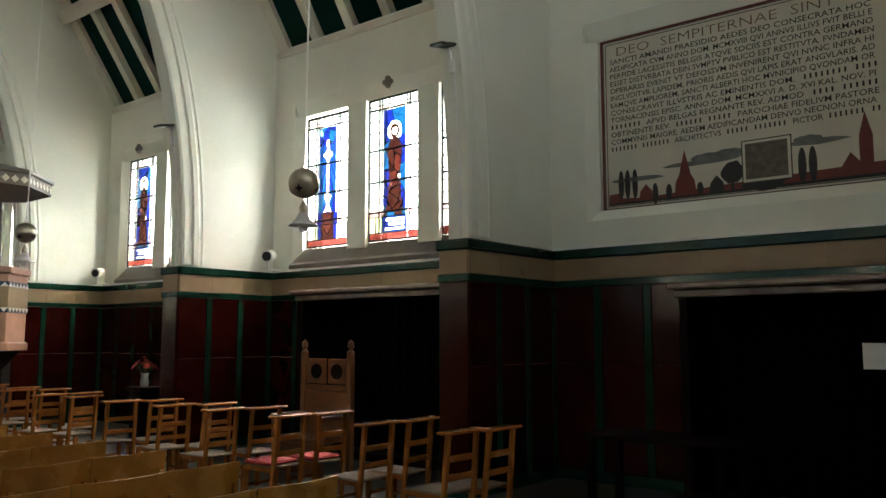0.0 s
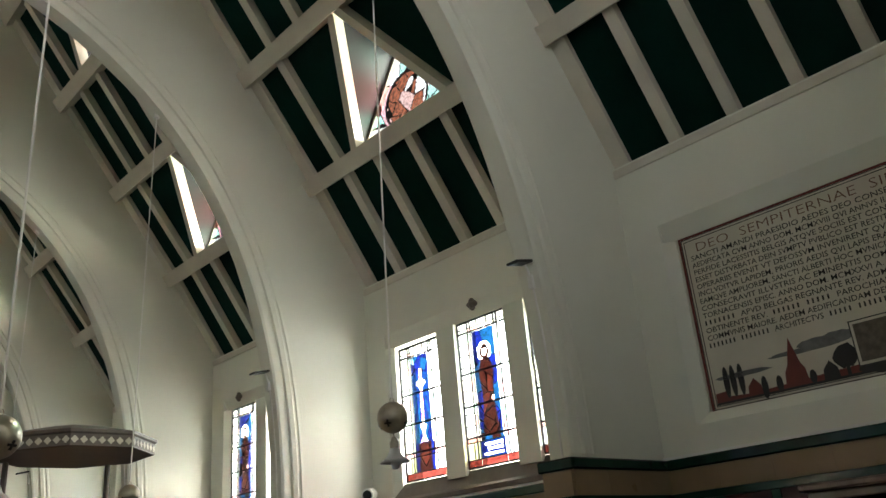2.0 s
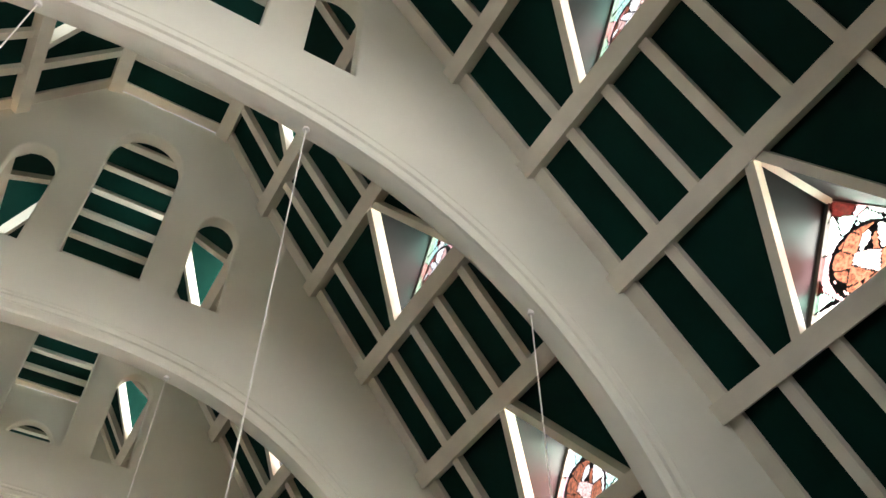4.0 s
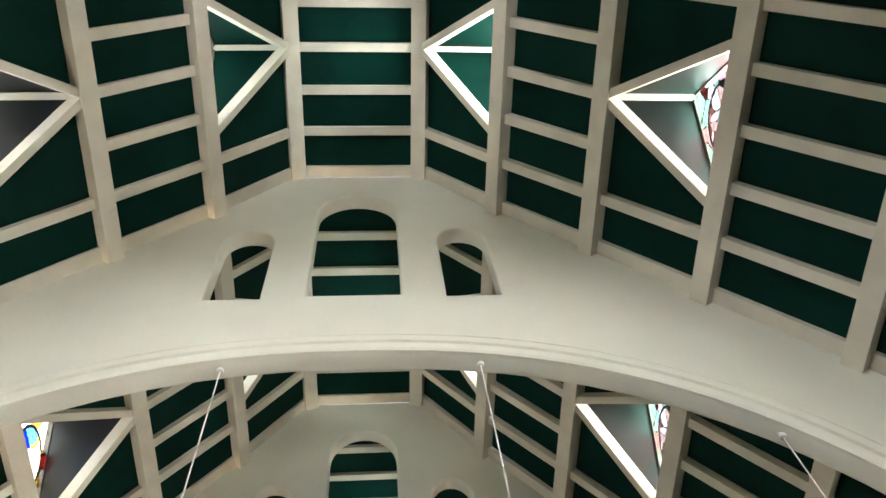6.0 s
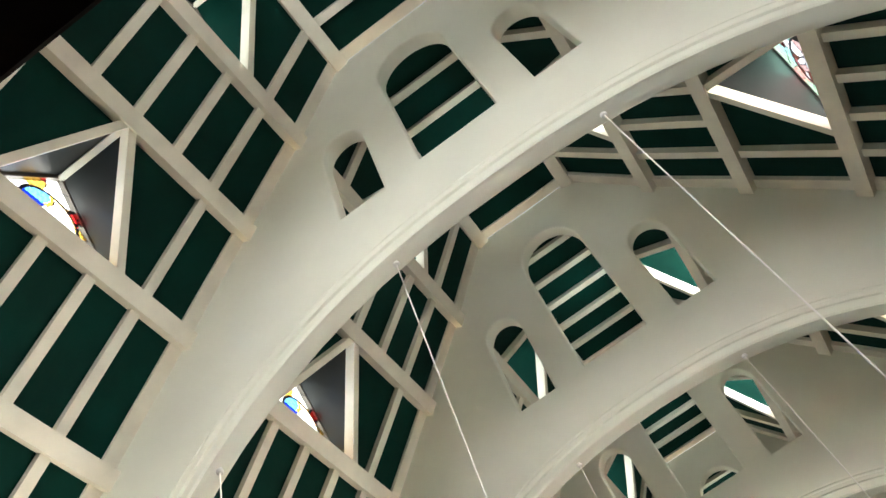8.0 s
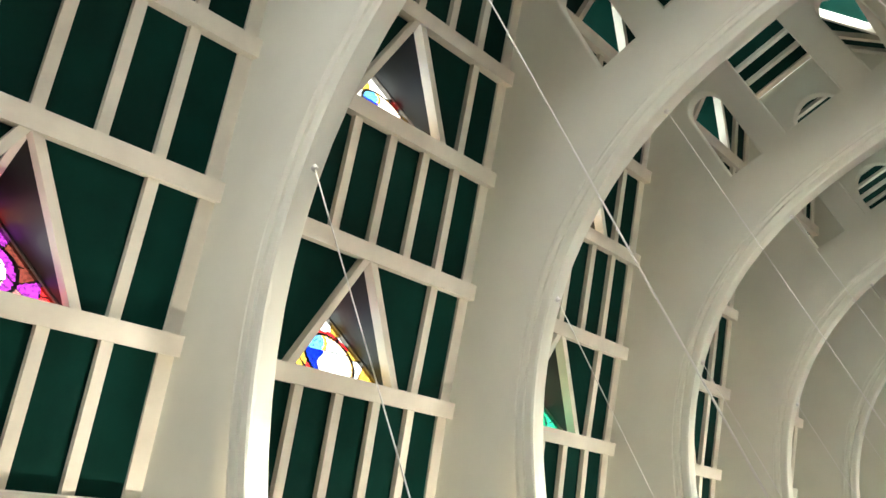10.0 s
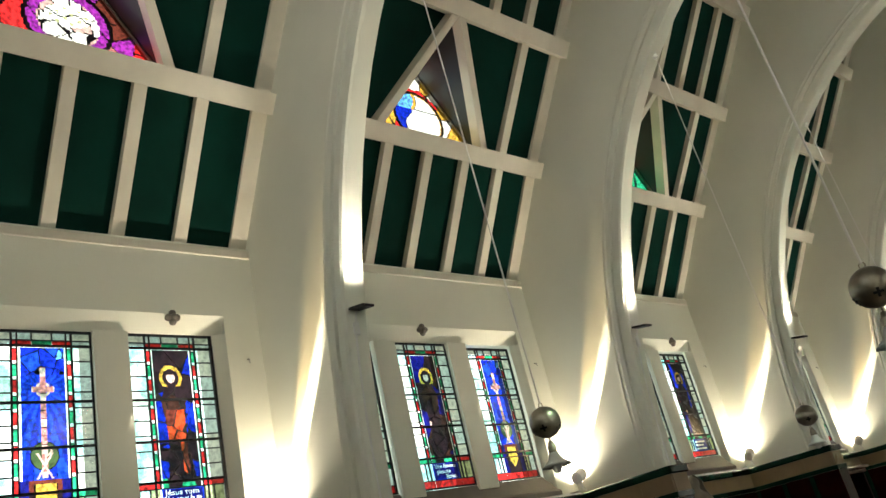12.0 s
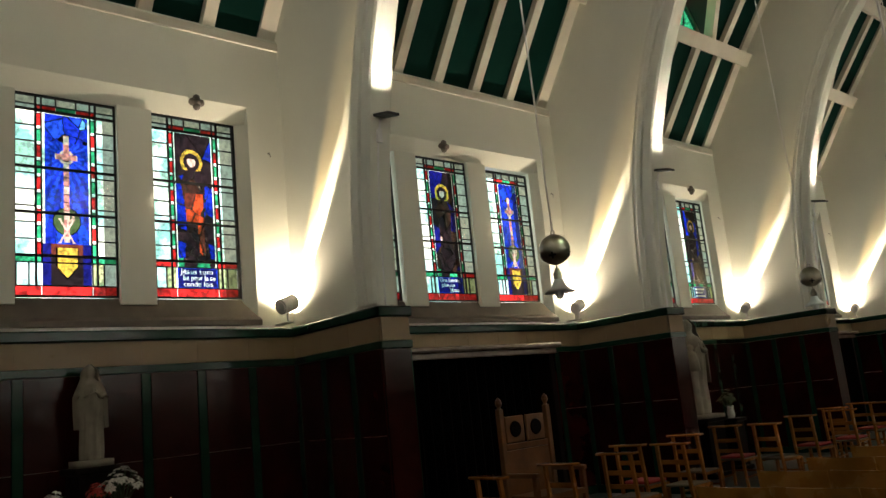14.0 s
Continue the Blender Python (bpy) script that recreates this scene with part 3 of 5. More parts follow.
def writing_colour(design, sunny):
    """White letters, or bars for words that cannot be read, in dark blue glass."""
    tris = []
    texts = {1: (("J\u00e9sus tom", -0.22, 0.42), ("be pour la se", -0.19, 0.41), ("conde fois", -0.19, 0.38)),
             3: (("Une femme", -0.22, 0.42), ("pieuse", -0.19, 0.27), ("J\u00e9sus.", -0.02, 0.23))}.get(design, ()) if not sunny else ()
    if texts:
        for j, (txt, u0, w) in enumerate(texts):
            cu = bpy.data.curves.new("writing", "FONT")
            cu.body, cu.size, cu.resolution_u, cu.fill_mode = txt, 0.088, 2, "FRONT"
            tmp = new("writing", cu)
            me = bpy.data.meshes.new_from_object(tmp.evaluated_get(bpy.context.evaluated_depsgraph_get()))
            bpy.data.objects.remove(tmp)
            me.calc_loop_triangles()
            xs = [v.co.x for v in me.vertices]
            k = w / (max(xs) - min(xs))
            for t in me.loop_triangles:
                tris.append([(u0 + me.vertices[i].co.x * k, 0.287 - j * 0.072 + me.vertices[i].co.y) for i in t.vertices])
        tri = np.array(tris)

    def colour(u, v):
        if abs(u) > 0.245 or v < 0.135 or v > 0.345:
            return "azure"
        if texts:
            d = [(tri[:, (i + 1) % 3, 0] - tri[:, i, 0]) * (v - tri[:, i, 1]) - (tri[:, (i + 1) % 3, 1] - tri[:, i, 1]) * (u - tri[:, i, 0]) for i in range(3)]
            hit = ((d[0] >= 0) & (d[1] >= 0) & (d[2] >= 0)) | ((d[0] <= 0) & (d[1] <= 0) & (d[2] <= 0))
            return "white" if hit.any() else "navy"
        row = int((v - 0.14) / 0.068)
        ok = 0.2 < (v - 0.14) / 0.068 - row < 0.72 and -0.2 < u < (0.2, 0.12, 0.18)[min(row, 2)] and (u * 9 + row) % 1 > 0.12
        return "white" if ok else "navy"
    return colour


def pane_mesh(w, h, mat_key, cache={}):
    key = (round(w, 3), round(h, 3), mat_key)
    if key not in cache:
        me = bpy.data.meshes.new("pane")
        e = 0.004
        me.from_pydata([(x, y, z) for x in (0, 0.006) for y, z in ((-w / 2 + e, -h / 2 + e), (w / 2 - e, -h / 2 + e), (w / 2 - e, h / 2 - e), (-w / 2 + e, h / 2 - e))], [],
                       [(3, 2, 1, 0), (0, 1, 5, 4), (1, 2, 6, 5), (2, 3, 7, 6), (3, 0, 4, 7)])
        me.materials.append(G[mat_key])
        cache[key] = me
    return cache[key]


def leaded_light(design, sunny):
    """One leaded light: pale quarry panes, a red and green fillet, a pictorial panel and a red strip at the foot."""
    hw, H = light_frame()
    t = tagged(new("stained_glass_window"), "leaded stained glass light with " + ("a pink cross on blue" if design == 0 else "a robed figure on dark blue") + ", red strip below", "window", "nave windows", "structure")
    # sunny lights: red and green are paled, the glare put into the glass
    rnd = random.Random(design + 20)
    bars = bmesh.new()
    inner, fil = 0.265, 0.06

    def pane(u0, u1, v0, v1, key):
        o = new("pane", pane_mesh(u1 - u0, v1 - v0, key))
        o.parent = t
        o.location = (0, (u0 + u1) / 2, (v0 + v1) / 2)
        o.visible_shadow = key not in ("clear", "white")

    def bar_h(v, u0=-hw, u1=hw, w=0.012):
        add_box(bars, (-0.008, u0, v - w / 2), (0.012, u1, v + w / 2))

    def bar_v(u, v0=0.0, v1=H, w=0.012):
        add_box(bars, (-0.008, u - w / 2, v0), (0.012, u + w / 2, v1))
    # foot strip
    for u0, u1 in ((-hw, -0.27), (-0.27, 0.27), (0.27, hw)):
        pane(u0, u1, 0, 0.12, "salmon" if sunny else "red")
    bar_h(0.12)
    # pale strip beside the writing
    for a in (-1, 1):
        for i in range(2):
            u0, u1 = sorted((a * (0.27 + i * 0.127), a * (0.27 + (i + 1) * 0.127)))
            pane(u0, u1, 0.12, 0.36, "olive" if rnd.random() < 0.6 else "clear")
            bar_v(u0, 0.12, 0.36)
        u0, u1 = sorted((a * 0.27, a * hw))
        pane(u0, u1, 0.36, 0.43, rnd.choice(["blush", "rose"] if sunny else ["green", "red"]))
    bar_h(0.36)
    bar_h(0.43)
    # side columns and fillets
    n = 9
    v_top = H - 0.18
    for a in (-1, 1):
        for i in range(n):
            v0, v1 = 0.43 + (v_top - 0.43) * i / n, 0.43 + (v_top - 0.43) * (i + 1) / n
            u0, u1 = sorted((a * (inner + fil), a * hw))
            pane(u0, u1, v0, v1, "white" if rnd.random() < 0.45 else "clear")
            bar_h(v0, u0, u1)
            u0, u1 = sorted((a * inner, a * (inner + fil)))
            vm = v0 + (v1 - v0) * 0.8
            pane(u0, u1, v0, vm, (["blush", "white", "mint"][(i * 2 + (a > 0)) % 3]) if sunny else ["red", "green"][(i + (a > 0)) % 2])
            pane(u0, u1, vm, v1, "white")
            bar_h(vm, u0, u1, 0.008)
        bar_v(a * inner, 0.36, w=0.014)
        bar_v(a * (inner + fil), 0.12, w=0.022)
    # head
    cols = [-hw, -0.325, -0.11, 0.11, 0.325, hw]
    for i in range(5):
        pane(cols[i], cols[i + 1], H - 0.12, H, "clear" if i % 2 else "white")
        bar_v(cols[i], H - 0.12, H)
        pane(cols[i], cols[i + 1], H - 0.18, H - 0.12, ["clear", "white", "clear", "blush", "clear"][i] if sunny else ["clear", "red", "green", "red", "clear"][i])
    bar_h(H - 0.12)
    bar_h(H - 0.18)
    for v in (0.43, 0.88, 1.36, H - 0.18):
        bar_h(v, w=0.028)
    for a, b_, w in ((-hw, 0, 0.03), (hw, 0, 0.03)):
        bar_v(a, 0, H, 0.045)
    bar_h(0.012, w=0.024)
    bar_h(H - 0.015, w=0.04)
    v_low = 0.12 if design == 0 else 0.36
    if design:
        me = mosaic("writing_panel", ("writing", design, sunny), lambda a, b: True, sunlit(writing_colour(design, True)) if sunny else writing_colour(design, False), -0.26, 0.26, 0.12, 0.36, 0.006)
        o = new("writing_panel", me)
        o.parent = t
    picture = cross_colour() if design == 0 else figure_colour(design, sunny)
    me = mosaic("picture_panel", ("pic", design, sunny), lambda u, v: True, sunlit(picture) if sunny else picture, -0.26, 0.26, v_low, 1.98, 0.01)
    o = new("picture_panel", me)
    o.parent = t
    part("lead_cames", bars, LEAD, t, "dark lead cames and iron bars")
    return t


DESIGNS = {}


def place_light(design, s, y):
    m = pose(s * GLASS_X, y, Z_SILL) @ Matrix.Diagonal((1, LIGHT_W / 1.11, (Z_HEAD - Z_SILL) / 2.16, 1))
    key = (design, s > 0)
    if key not in DESIGNS:
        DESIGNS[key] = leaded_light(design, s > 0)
        DESIGNS[key].matrix_world = m
        return DESIGNS[key]
    return copy_thing(DESIGNS[key], m)


for k in range(1, BAYS + 1):
    for s in (-1, 1):
        if s == 1 and k == 1:
            continue
        order = (2, 0, 1) if k == 1 else ((0, 3, 0) if k % 2 == 0 else (3, 0, 2))
        for j, off in enumerate(LIGHTS):
            place_light(order[j], s, bay_centre(k) + off)


# dado
def dado(s, k):
    """Glazed tile dado of one bay, and round the pier at its far end."""
    y0, y1 = arch_y(k - 1) + T, arch_y(k)
    t = tagged(new("dado"), "glazed tile dado, oxblood panels with green strips and a buff band", "dado", "dado bays", "structure")
    px_ = PIER - 0.03
    runs = [((W - 0.04, y0 + 0.04), (W - 0.04, y1 - 0.05)), ((W - 0.05, y1 - 0.04), (px_, y1 - 0.04)), ((px_, y1 - 0.04), (px_, y1 + T + 0.04)), ((px_, y1 + T + 0.04), (W - 0.05, y1 + T + 0.04))]
    for i, (a, b) in enumerate(runs):
        a, b = Vector((a[0] * s, a[1], 0)), Vector((b[0] * s, b[1], 0))
        d = (b - a)
        L = d.length
        d.normalize()
        nrm = Vector((0, 0, 1)).cross(d) * s        # into the room

        def slab(name, q0, q1, z0, z1, proud, mat, bev=0.004):
            m = Matrix.Translation(a) @ Matrix(((d.x, nrm.x, 0, 0), (d.y, nrm.y, 0, 0), (0, 0, 1, 0), (0, 0, 0, 1)))
            part(name, box((q0, -0.03, z0), (q1, proud, z1), m, bev), mat, t)
        ext = 0.045 if i else 0.0
        slab("cornice", -ext, L + ext, 2.49, 2.60, 0.045, GLAZE_GREEN, 0.015)
        q, n = 0.0, max(1, round(L / 0.62))
        for j in range(n):
            slab("band_tile", L * j / n, L * (j + 1) / n, 2.245, 2.487, 0.02, TAN, 0.003)
        slab("green_course", -ext * 0.5, L + ext * 0.5, 2.165, 2.242, 0.03, GLAZE_GREEN)
        if L < 0.6:
            slab("tile_panel", 0, L, 0.12, 2.162, 0.015, GLAZE_RED, 0.003)
        else:
            n = max(1, round(L / 0.62))
            for j in range(n):
                q0, q1 = L * j / n, L * (j + 1) / n
                slab("green_strip", q0 - 0.01 if j else q0, q0 + 0.085, 0.12, 2.162, 0.025, GLAZE_GREEN)
                slab("tile_panel", q0 + 0.088, q1 - 0.012, 1.3, 2.162, 0.015, GLAZE_RED, 0.003)
                slab("tile_panel", q0 + 0.088, q1 - 0.012, 0.12, 1.297, 0.015, GLAZE_RED, 0.003)
        slab("skirting", 0, L, 0.0, 0.118, 0.03, GLAZE_GREEN)


for k in range(1, BAYS + 1):
    for s in (-1, 1):
        dado(s, k)
# gallery over the entrance
gal = tagged(new("gallery"), "dark brown timber gallery over the entrance", "gallery", kind="structure")
part("front_beam", box((-6.5, -0.22, 3.4), (6.5, 0.03, 3.75), bevel=0.01), DARKWOOD, gal)
part("deck", box((-8.2, -6.2, 3.5), (8.2, -0.23, 3.72)), DARKWOOD, gal)
for i in range(24):
    x = -6.4 + 12.8 * i / 23
    part("baluster_panel", box((x - 0.26, -0.16, 3.76), (x + 0.26, -0.10, 4.6), bevel=0.01), DARKWOOD, gal)
part("handrail", box((-6.5, -0.22, 4.6), (6.5, -0.04, 4.7), bevel=0.015), DARKWOOD, gal)


# ---- things ----
def letters(text, size, m, mat, parent, name="lettering", width=None, depth=0.0015, bold=0.0):
    cu = bpy.data.curves.new(name, "FONT")
    cu.body, cu.size, cu.extrude, cu.resolution_u, cu.offset = text, size, depth, 2, bold
    tmp = new(name, cu)
    me = bpy.data.meshes.new_from_object(tmp.evaluated_get(bpy.context.evaluated_depsgraph_get()))
    bpy.data.objects.remove(tmp)
    if width and len(me.vertices):
        xs = [v.co.x for v in me.vertices]
        me.transform(Matrix.Diagonal((width / (max(xs) - min(xs)), 1, 1, 1)))
    me.transform(m)
    me.materials.append(mat)
    ob = tagged(new(name, me), kind="stuff")
    ob.parent = parent
    return ob


PANEL_BACK = material("ivory_painted_board", (0.62, 0.58, 0.47), 0.6, vary=0.06, scale=2)
INK = material("black_paint", (0.015, 0.014, 0.013), 0.6)
PAINT_RED = material("dark_red_paint", (0.16, 0.025, 0.018), 0.6, vary=0.15, scale=9)
PAINT_GREY = material("grey_paint", (0.17, 0.17, 0.165), 0.6, vary=0.2, scale=12)
PLAQUE = material("weathered_bronze_plaque", (0.14, 0.12, 0.09), 0.5, metal=0.4, vary=0.25, scale=14, bump=0.2)
RUST = material("rusty_brown_paint", (0.15, 0.065, 0.035), 0.6)


def inscription():
    xb = 8.40
    t = thing("inscription_panel", "ivory painted Latin inscription panel with a red skyline, in a recess", "panel")
    y_l, y_r, z0, z1 = 4.483, 0.84, 3.013, 5.055

    def M(u, v, x=0.0):          # u metres from the panel's start along the reading, v up from its foot
        return Matrix(((0, 0, -1, xb - 0.021 - x), (-1, 0, 0, y_l - u), (0, 1, 0, z0 + v), (0, 0, 0, 1)))
    Wd, Ht = y_l - y_r, z1 - z0

    def rect(name, u0, u1, v0, v1, mat, x=0.0, th=0.004):
        part(name, plate([(u0, v0), (u1, v0), (u1, v1), (u0, v1)], th, M(0, 0, x)), mat, t)
    part("board", box((xb - 0.02, y_r, z0), (xb, y_l, z1)), PANEL_BACK, t)
    for i, (mat, o, w) in enumerate(((PAINT_RED, 0.0, 0.03), (INK, 0.033, 0.008), (INK, 0.062, 0.008))):
        for r in ((o, Wd - o, o, o + w), (o, Wd - o, Ht - o - w, Ht - o), (o, o + w, o + w, Ht - o - w), (Wd - o - w, Wd - o, o + w, Ht - o - w)):
            rect("border", *r, mat)
    letters("DEO  SEMPITERNAE  SINT", 0.15, M(0.19, 1.825), RUST, t, width=2.36, bold=-0.0022)
    rows = ["SANCTI AMANDI PRAESIDIO AEDES DEO CONSECRATA HOC", "AEDIFICATA CVM ANNO DOM. MCMXVIII QVI ANNVS ILLIVS FVIT BELLI E",
            "PERFIDE LACESSITIS BELGIS ATQVE SOCIIS EST CONTRA GERMANO", "ESSET DISTVRBATA DEIN SVMPTV PVBLICO EST RESTITVTA. FVNDAMEN",
            "OPERARIIS EVENIT VT DEFOSSVM INVENIRENT QVI NVNC INFRA HI", "INCLVDITVR LAPIDEM, PRIORIS AEDIS QVI LAPIS ERAT ANGVLARIS. AD",
            "EAMQVE AMPLIOREM, SANCTI ALBERTI HOC MVNICIPIO QVONDAM OR", "CONSECRAVIT ILLVSTRIS AC EMINENTIS DOM. #8 #4",
            "TORNACENSIS EPISC. ANNO DOM. MCMXXVI A. D. XVI KAL. NOV. PI", "#7 APVD BELGAS REGNANTE REV. ADMOD #4 #6",
            "OBTINENTE REV. #6 #5 PAROCHIAE FIDELIVM PASTORE", "COMMVNIS MAIORE. AEDEM AEDIFICANDAM DENVO NECNON ORNA",
            "#7 #7 ARCHITECTVS #5 #7 PICTOR #7 #2"]
    for i, row in enumerate(rows):
        v = 1.732 - i * 0.0862
        words = [(int(w[1:]), "") if w[0] == "#" else (len(w), w) for w in row.split()]
        cw = 2.86 / sum(n + 1 for n, w in words)
        u, start, run = 0.115, 0.115, []
        for n, w in words + [(0, "")]:
            if w:
                run.append(w)
            else:
                if run:
                    line = " ".join(run)
                    letters(line, 0.085, M(start, v), INK, t, width=len(line) * cw * 0.985, bold=0.0004)
                for j in range(n):      # one bar for each sign of a name
                    rect("writing_bar", u + (j + 0.2) * cw, u + (j + 0.55) * cw, v + 0.004, v + 0.056, INK, th=0.0015)
                run, start = [], u + (n + 1) * cw
            u += (n + 1) * cw
    # painted skyline
    def shape(pts, mat, x=0.0):
        part("painted_shape", plate(pts, 0.002, M(0, 0, x)), mat, t)

    def oval(cu_, cv, ru, rv, mat, n=18, x=0.0, wob=0.0, seed=1):
        rnd = random.Random(seed)
        shape([(cu_ + ru * math.cos(2 * math.pi * i / n) * (1 + wob * rnd.uniform(-1, 1)), cv + rv * math.sin(2 * math.pi * i / n) * (1 + wob * rnd.uniform(-1, 1))) for i in range(n)], mat, x)
    b = 0.075
    shape([(b, b), (b, 0.20), (0.2, 0.21), (0.22, 0.15), (0.5, 0.13), (1.4, 0.17), (Wd - b, 0.24), (Wd - b, b)], PAINT_RED)
    shape([(b, b), (Wd - b, b), (Wd - b, 0.115), (1.2, 0.10), (b, 0.10)], INK, 0.003)
    for u in (0.23, 0.31, 0.40):
        oval(u, 0.30, 0.034, 0.17, INK, x=0.004)
    for u, r in ((0.64, 0.12), (0.80, 0.09), (1.15, 0.07)):
        oval(u, 0.16, 0.035, r, INK, x=0.004)
    for u in (0.53, 1.33):
        shape([(u - 0.08, 0.10), (u - 0.07, 0.20), (u, 0.28), (u + 0.07, 0.20), (u + 0.08, 0.10)], INK if u > 1 else PAINT_RED, 0.003)
    shape([(0.86, 0.1), (0.88, 0.26), (0.92, 0.33), (0.94, 0.42), (0.985, 0.60), (1.03, 0.42), (1.05, 0.33), (1.09, 0.26), (1.11, 0.1)], PAINT_RED, 0.004)
    oval(1.50, 0.29, 0.12, 0.12, INK, 16, 0.004, 0.12, 4)
    rect("trunk", 1.48, 1.515, 0.1, 0.25, INK, 0.004)
    oval(1.82, 0.14, 0.22, 0.08, INK, 18, 0.004, 0.15, 7)
    for u in (2.19, 2.29):
        oval(u, 0.27, 0.04, 0.18, INK, x=0.004)
    shape([(2.50, 0.12), (2.53, 0.18), (2.63, 0.34), (2.71, 0.24), (2.71, 0.48), (2.77, 0.72), (2.83, 0.48), (2.83, 0.20), (3.2, 0.2), (3.2, 0.12)], PAINT_RED, 0.004)
    for u, v, ru, rv, sd in ((1.12, 0.44, 0.40, 0.026, 2), (1.25, 0.48, 0.19, 0.055, 3), (1.46, 0.49, 0.17, 0.06, 5), (0.42, 0.35, 0.33, 0.028, 8), (2.35, 0.49, 0.28, 0.03, 9), (2.25, 0.52, 0.14, 0.045, 10)):
        oval(u, v, ru, rv, PAINT_GREY, 22, 0.0005 * sd, 0.12, sd)
    rect("plaque_border", 1.60, 2.10, 0.15, 0.60, INK, 0.006)
    rect("plaque_margin", 1.612, 2.088, 0.162, 0.588, PANEL_BACK, 0.008)
    rect("plaque", 1.64, 2.06, 0.19, 0.56, PLAQUE, 0.010, 0.008)


inscription()
# brown bosses over the figure windows
def boss(s, y):
    t = thing("window_boss", "small brown quatrefoil boss above a window", "boss", "window bosses", at=pose(s * (W - 0.01), y, 5.205))
    bm = bmesh.new()
    for a in range(4):
        bmesh.ops.create_uvsphere(bm, u_segments=8, v_segments=6, radius=0.045, matrix=Matrix.Translation((-s * 0.025, 0.05 * math.cos(a * math.pi / 2), 0.05 * math.sin(a * math.pi / 2))))
    bmesh.ops.create_uvsphere(bm, u_segments=8, v_segments=6, radius=0.04, matrix=Matrix.Translation((-s * 0.05, 0, 0)))
    part("rosette", bm, SILL, t, smooth=True)


for k in range(1, BAYS + 1):
    for s in (-1, 1):
        if s == 1 and k == 1:
            continue
        for off in ((LIGHTS[0], LIGHTS[2]) if k % 2 else (0.0,)):
            boss(s, bay_centre(k) + off)


# bent hooks high on the wall beside the windows
def wall_hook(s, y, z):
    t = thing("wall_hook", "small rusty bent hook in the plaster wall", "hook", "wall hooks", at=pose(s * W, y, z))
    part("shank", tube([(0.01 * s, 0, 0), (-s * 0.03, 0, 0), (-s * 0.045, 0, -0.015), (-s * 0.045, 0.004, -0.055)], 0.007, 6), BLACK, t)


for k in range(1, BAYS):
    wall_hook(-1, bay_centre(k) + 2.28, 4.72)


# lamps
def pendant(x, k, z, hook_x):
    y, hook_z, dx = arch_y(k) + T / 2, arch_height(hook_x), hook_x - x
    t = thing("globe_pendant_lamp", "aged metal globe pendant with a bell shade on a long cord", "pendant lamp", "globe pendants", at=pose(x, y, z))
    gl = part("globe", lathe([(0.13 * math.sin(math.pi * i / 14), -0.13 * math.cos(math.pi * i / 14)) for i in range(15)], 24), BRASS, t, "aged metal globe with pierced crosses", True)
    for a in range(4):
        m = Matrix.Rotation(a * math.pi / 2 + 0.5, 4, "Z") @ Matrix.Rotation(radians(28), 4, "Y")
        bm = bmesh.new()
        add_box(bm, (0.126, -0.03, -0.008), (0.132, 0.03, 0.008), m)
        add_box(bm, (0.126, -0.008, -0.03), (0.1322, 0.008, 0.03), m)
        part("cross", bm, BLACK, gl)
    part("ring", tube([(0.02 * math.cos(a * 0.7), 0, 0.145 + 0.02 * math.sin(a * 0.7)) for a in range(10)], 0.004, 6), BRASS, t)
    part("cord", tube([(0, 0, 0.16), (dx, 0, hook_z - z)], 0.0085, 6), CORD, t, "thin white cord")
    part("hook", lathe([(0.0, 0), (0.04, 0.01), (0.045, 0.04), (0.03, 0.07), (0.05, 0.12)], 10, (dx, 0, hook_z - z - 0.06)), WHITE, t)
    part("socket", lathe([(0.0, -0.30), (0.035, -0.29), (0.038, -0.20), (0.028, -0.19), (0.018, -0.16), (0.006, -0.155), (0.006, -0.128)], 12), BRASS, t, smooth=True)
    part("shade", lathe([(0.03, -0.24), (0.045, -0.27), (0.06, -0.31), (0.10, -0.34), (0.125, -0.36), (0.128, -0.365), (0.10, -0.35), (0.055, -0.32), (0.04, -0.28)], 20), SHADE, t, "translucent pressed glass bell shade", True)
    part("bulb", lathe([(0.0, -0.42), (0.03, -0.41), (0.042, -0.375), (0.03, -0.33), (0.015, -0.30)], 12), SHADE, t, smooth=True)


SHADE = material("frosted_glass_shade", (0.84, 0.85, 0.83), 0.35, vary=0.05, spec=0.3)
SHADE.node_tree.nodes["Principled BSDF"].inputs["Transmission Weight"].default_value = 0.45
SHADE.node_tree.nodes["Principled BSDF"].inputs["IOR"].default_value = 1.12


def arch_height(x):
    return ARCH_Z + ARCH_B * max(0, 1 - abs(x / ARCH_A) ** ARCH_N) ** (1 / ARCH_N)


def arch_reach(z):
    return ARCH_A * max(0, 1 - ((z - ARCH_Z) / ARCH_B) ** ARCH_N) ** (1 / ARCH_N)


for k in range(1, BAYS):
    for x, z in ((4.51, 2.89), (-4.31 if k == 1 else -4.51, 2.73 if k == 1 else 2.68), (1.54, 2.60), (-1.53, 2.72)):
        pendant(x, k, z, x * (1.02 if abs(x) > 2 else 1.005))


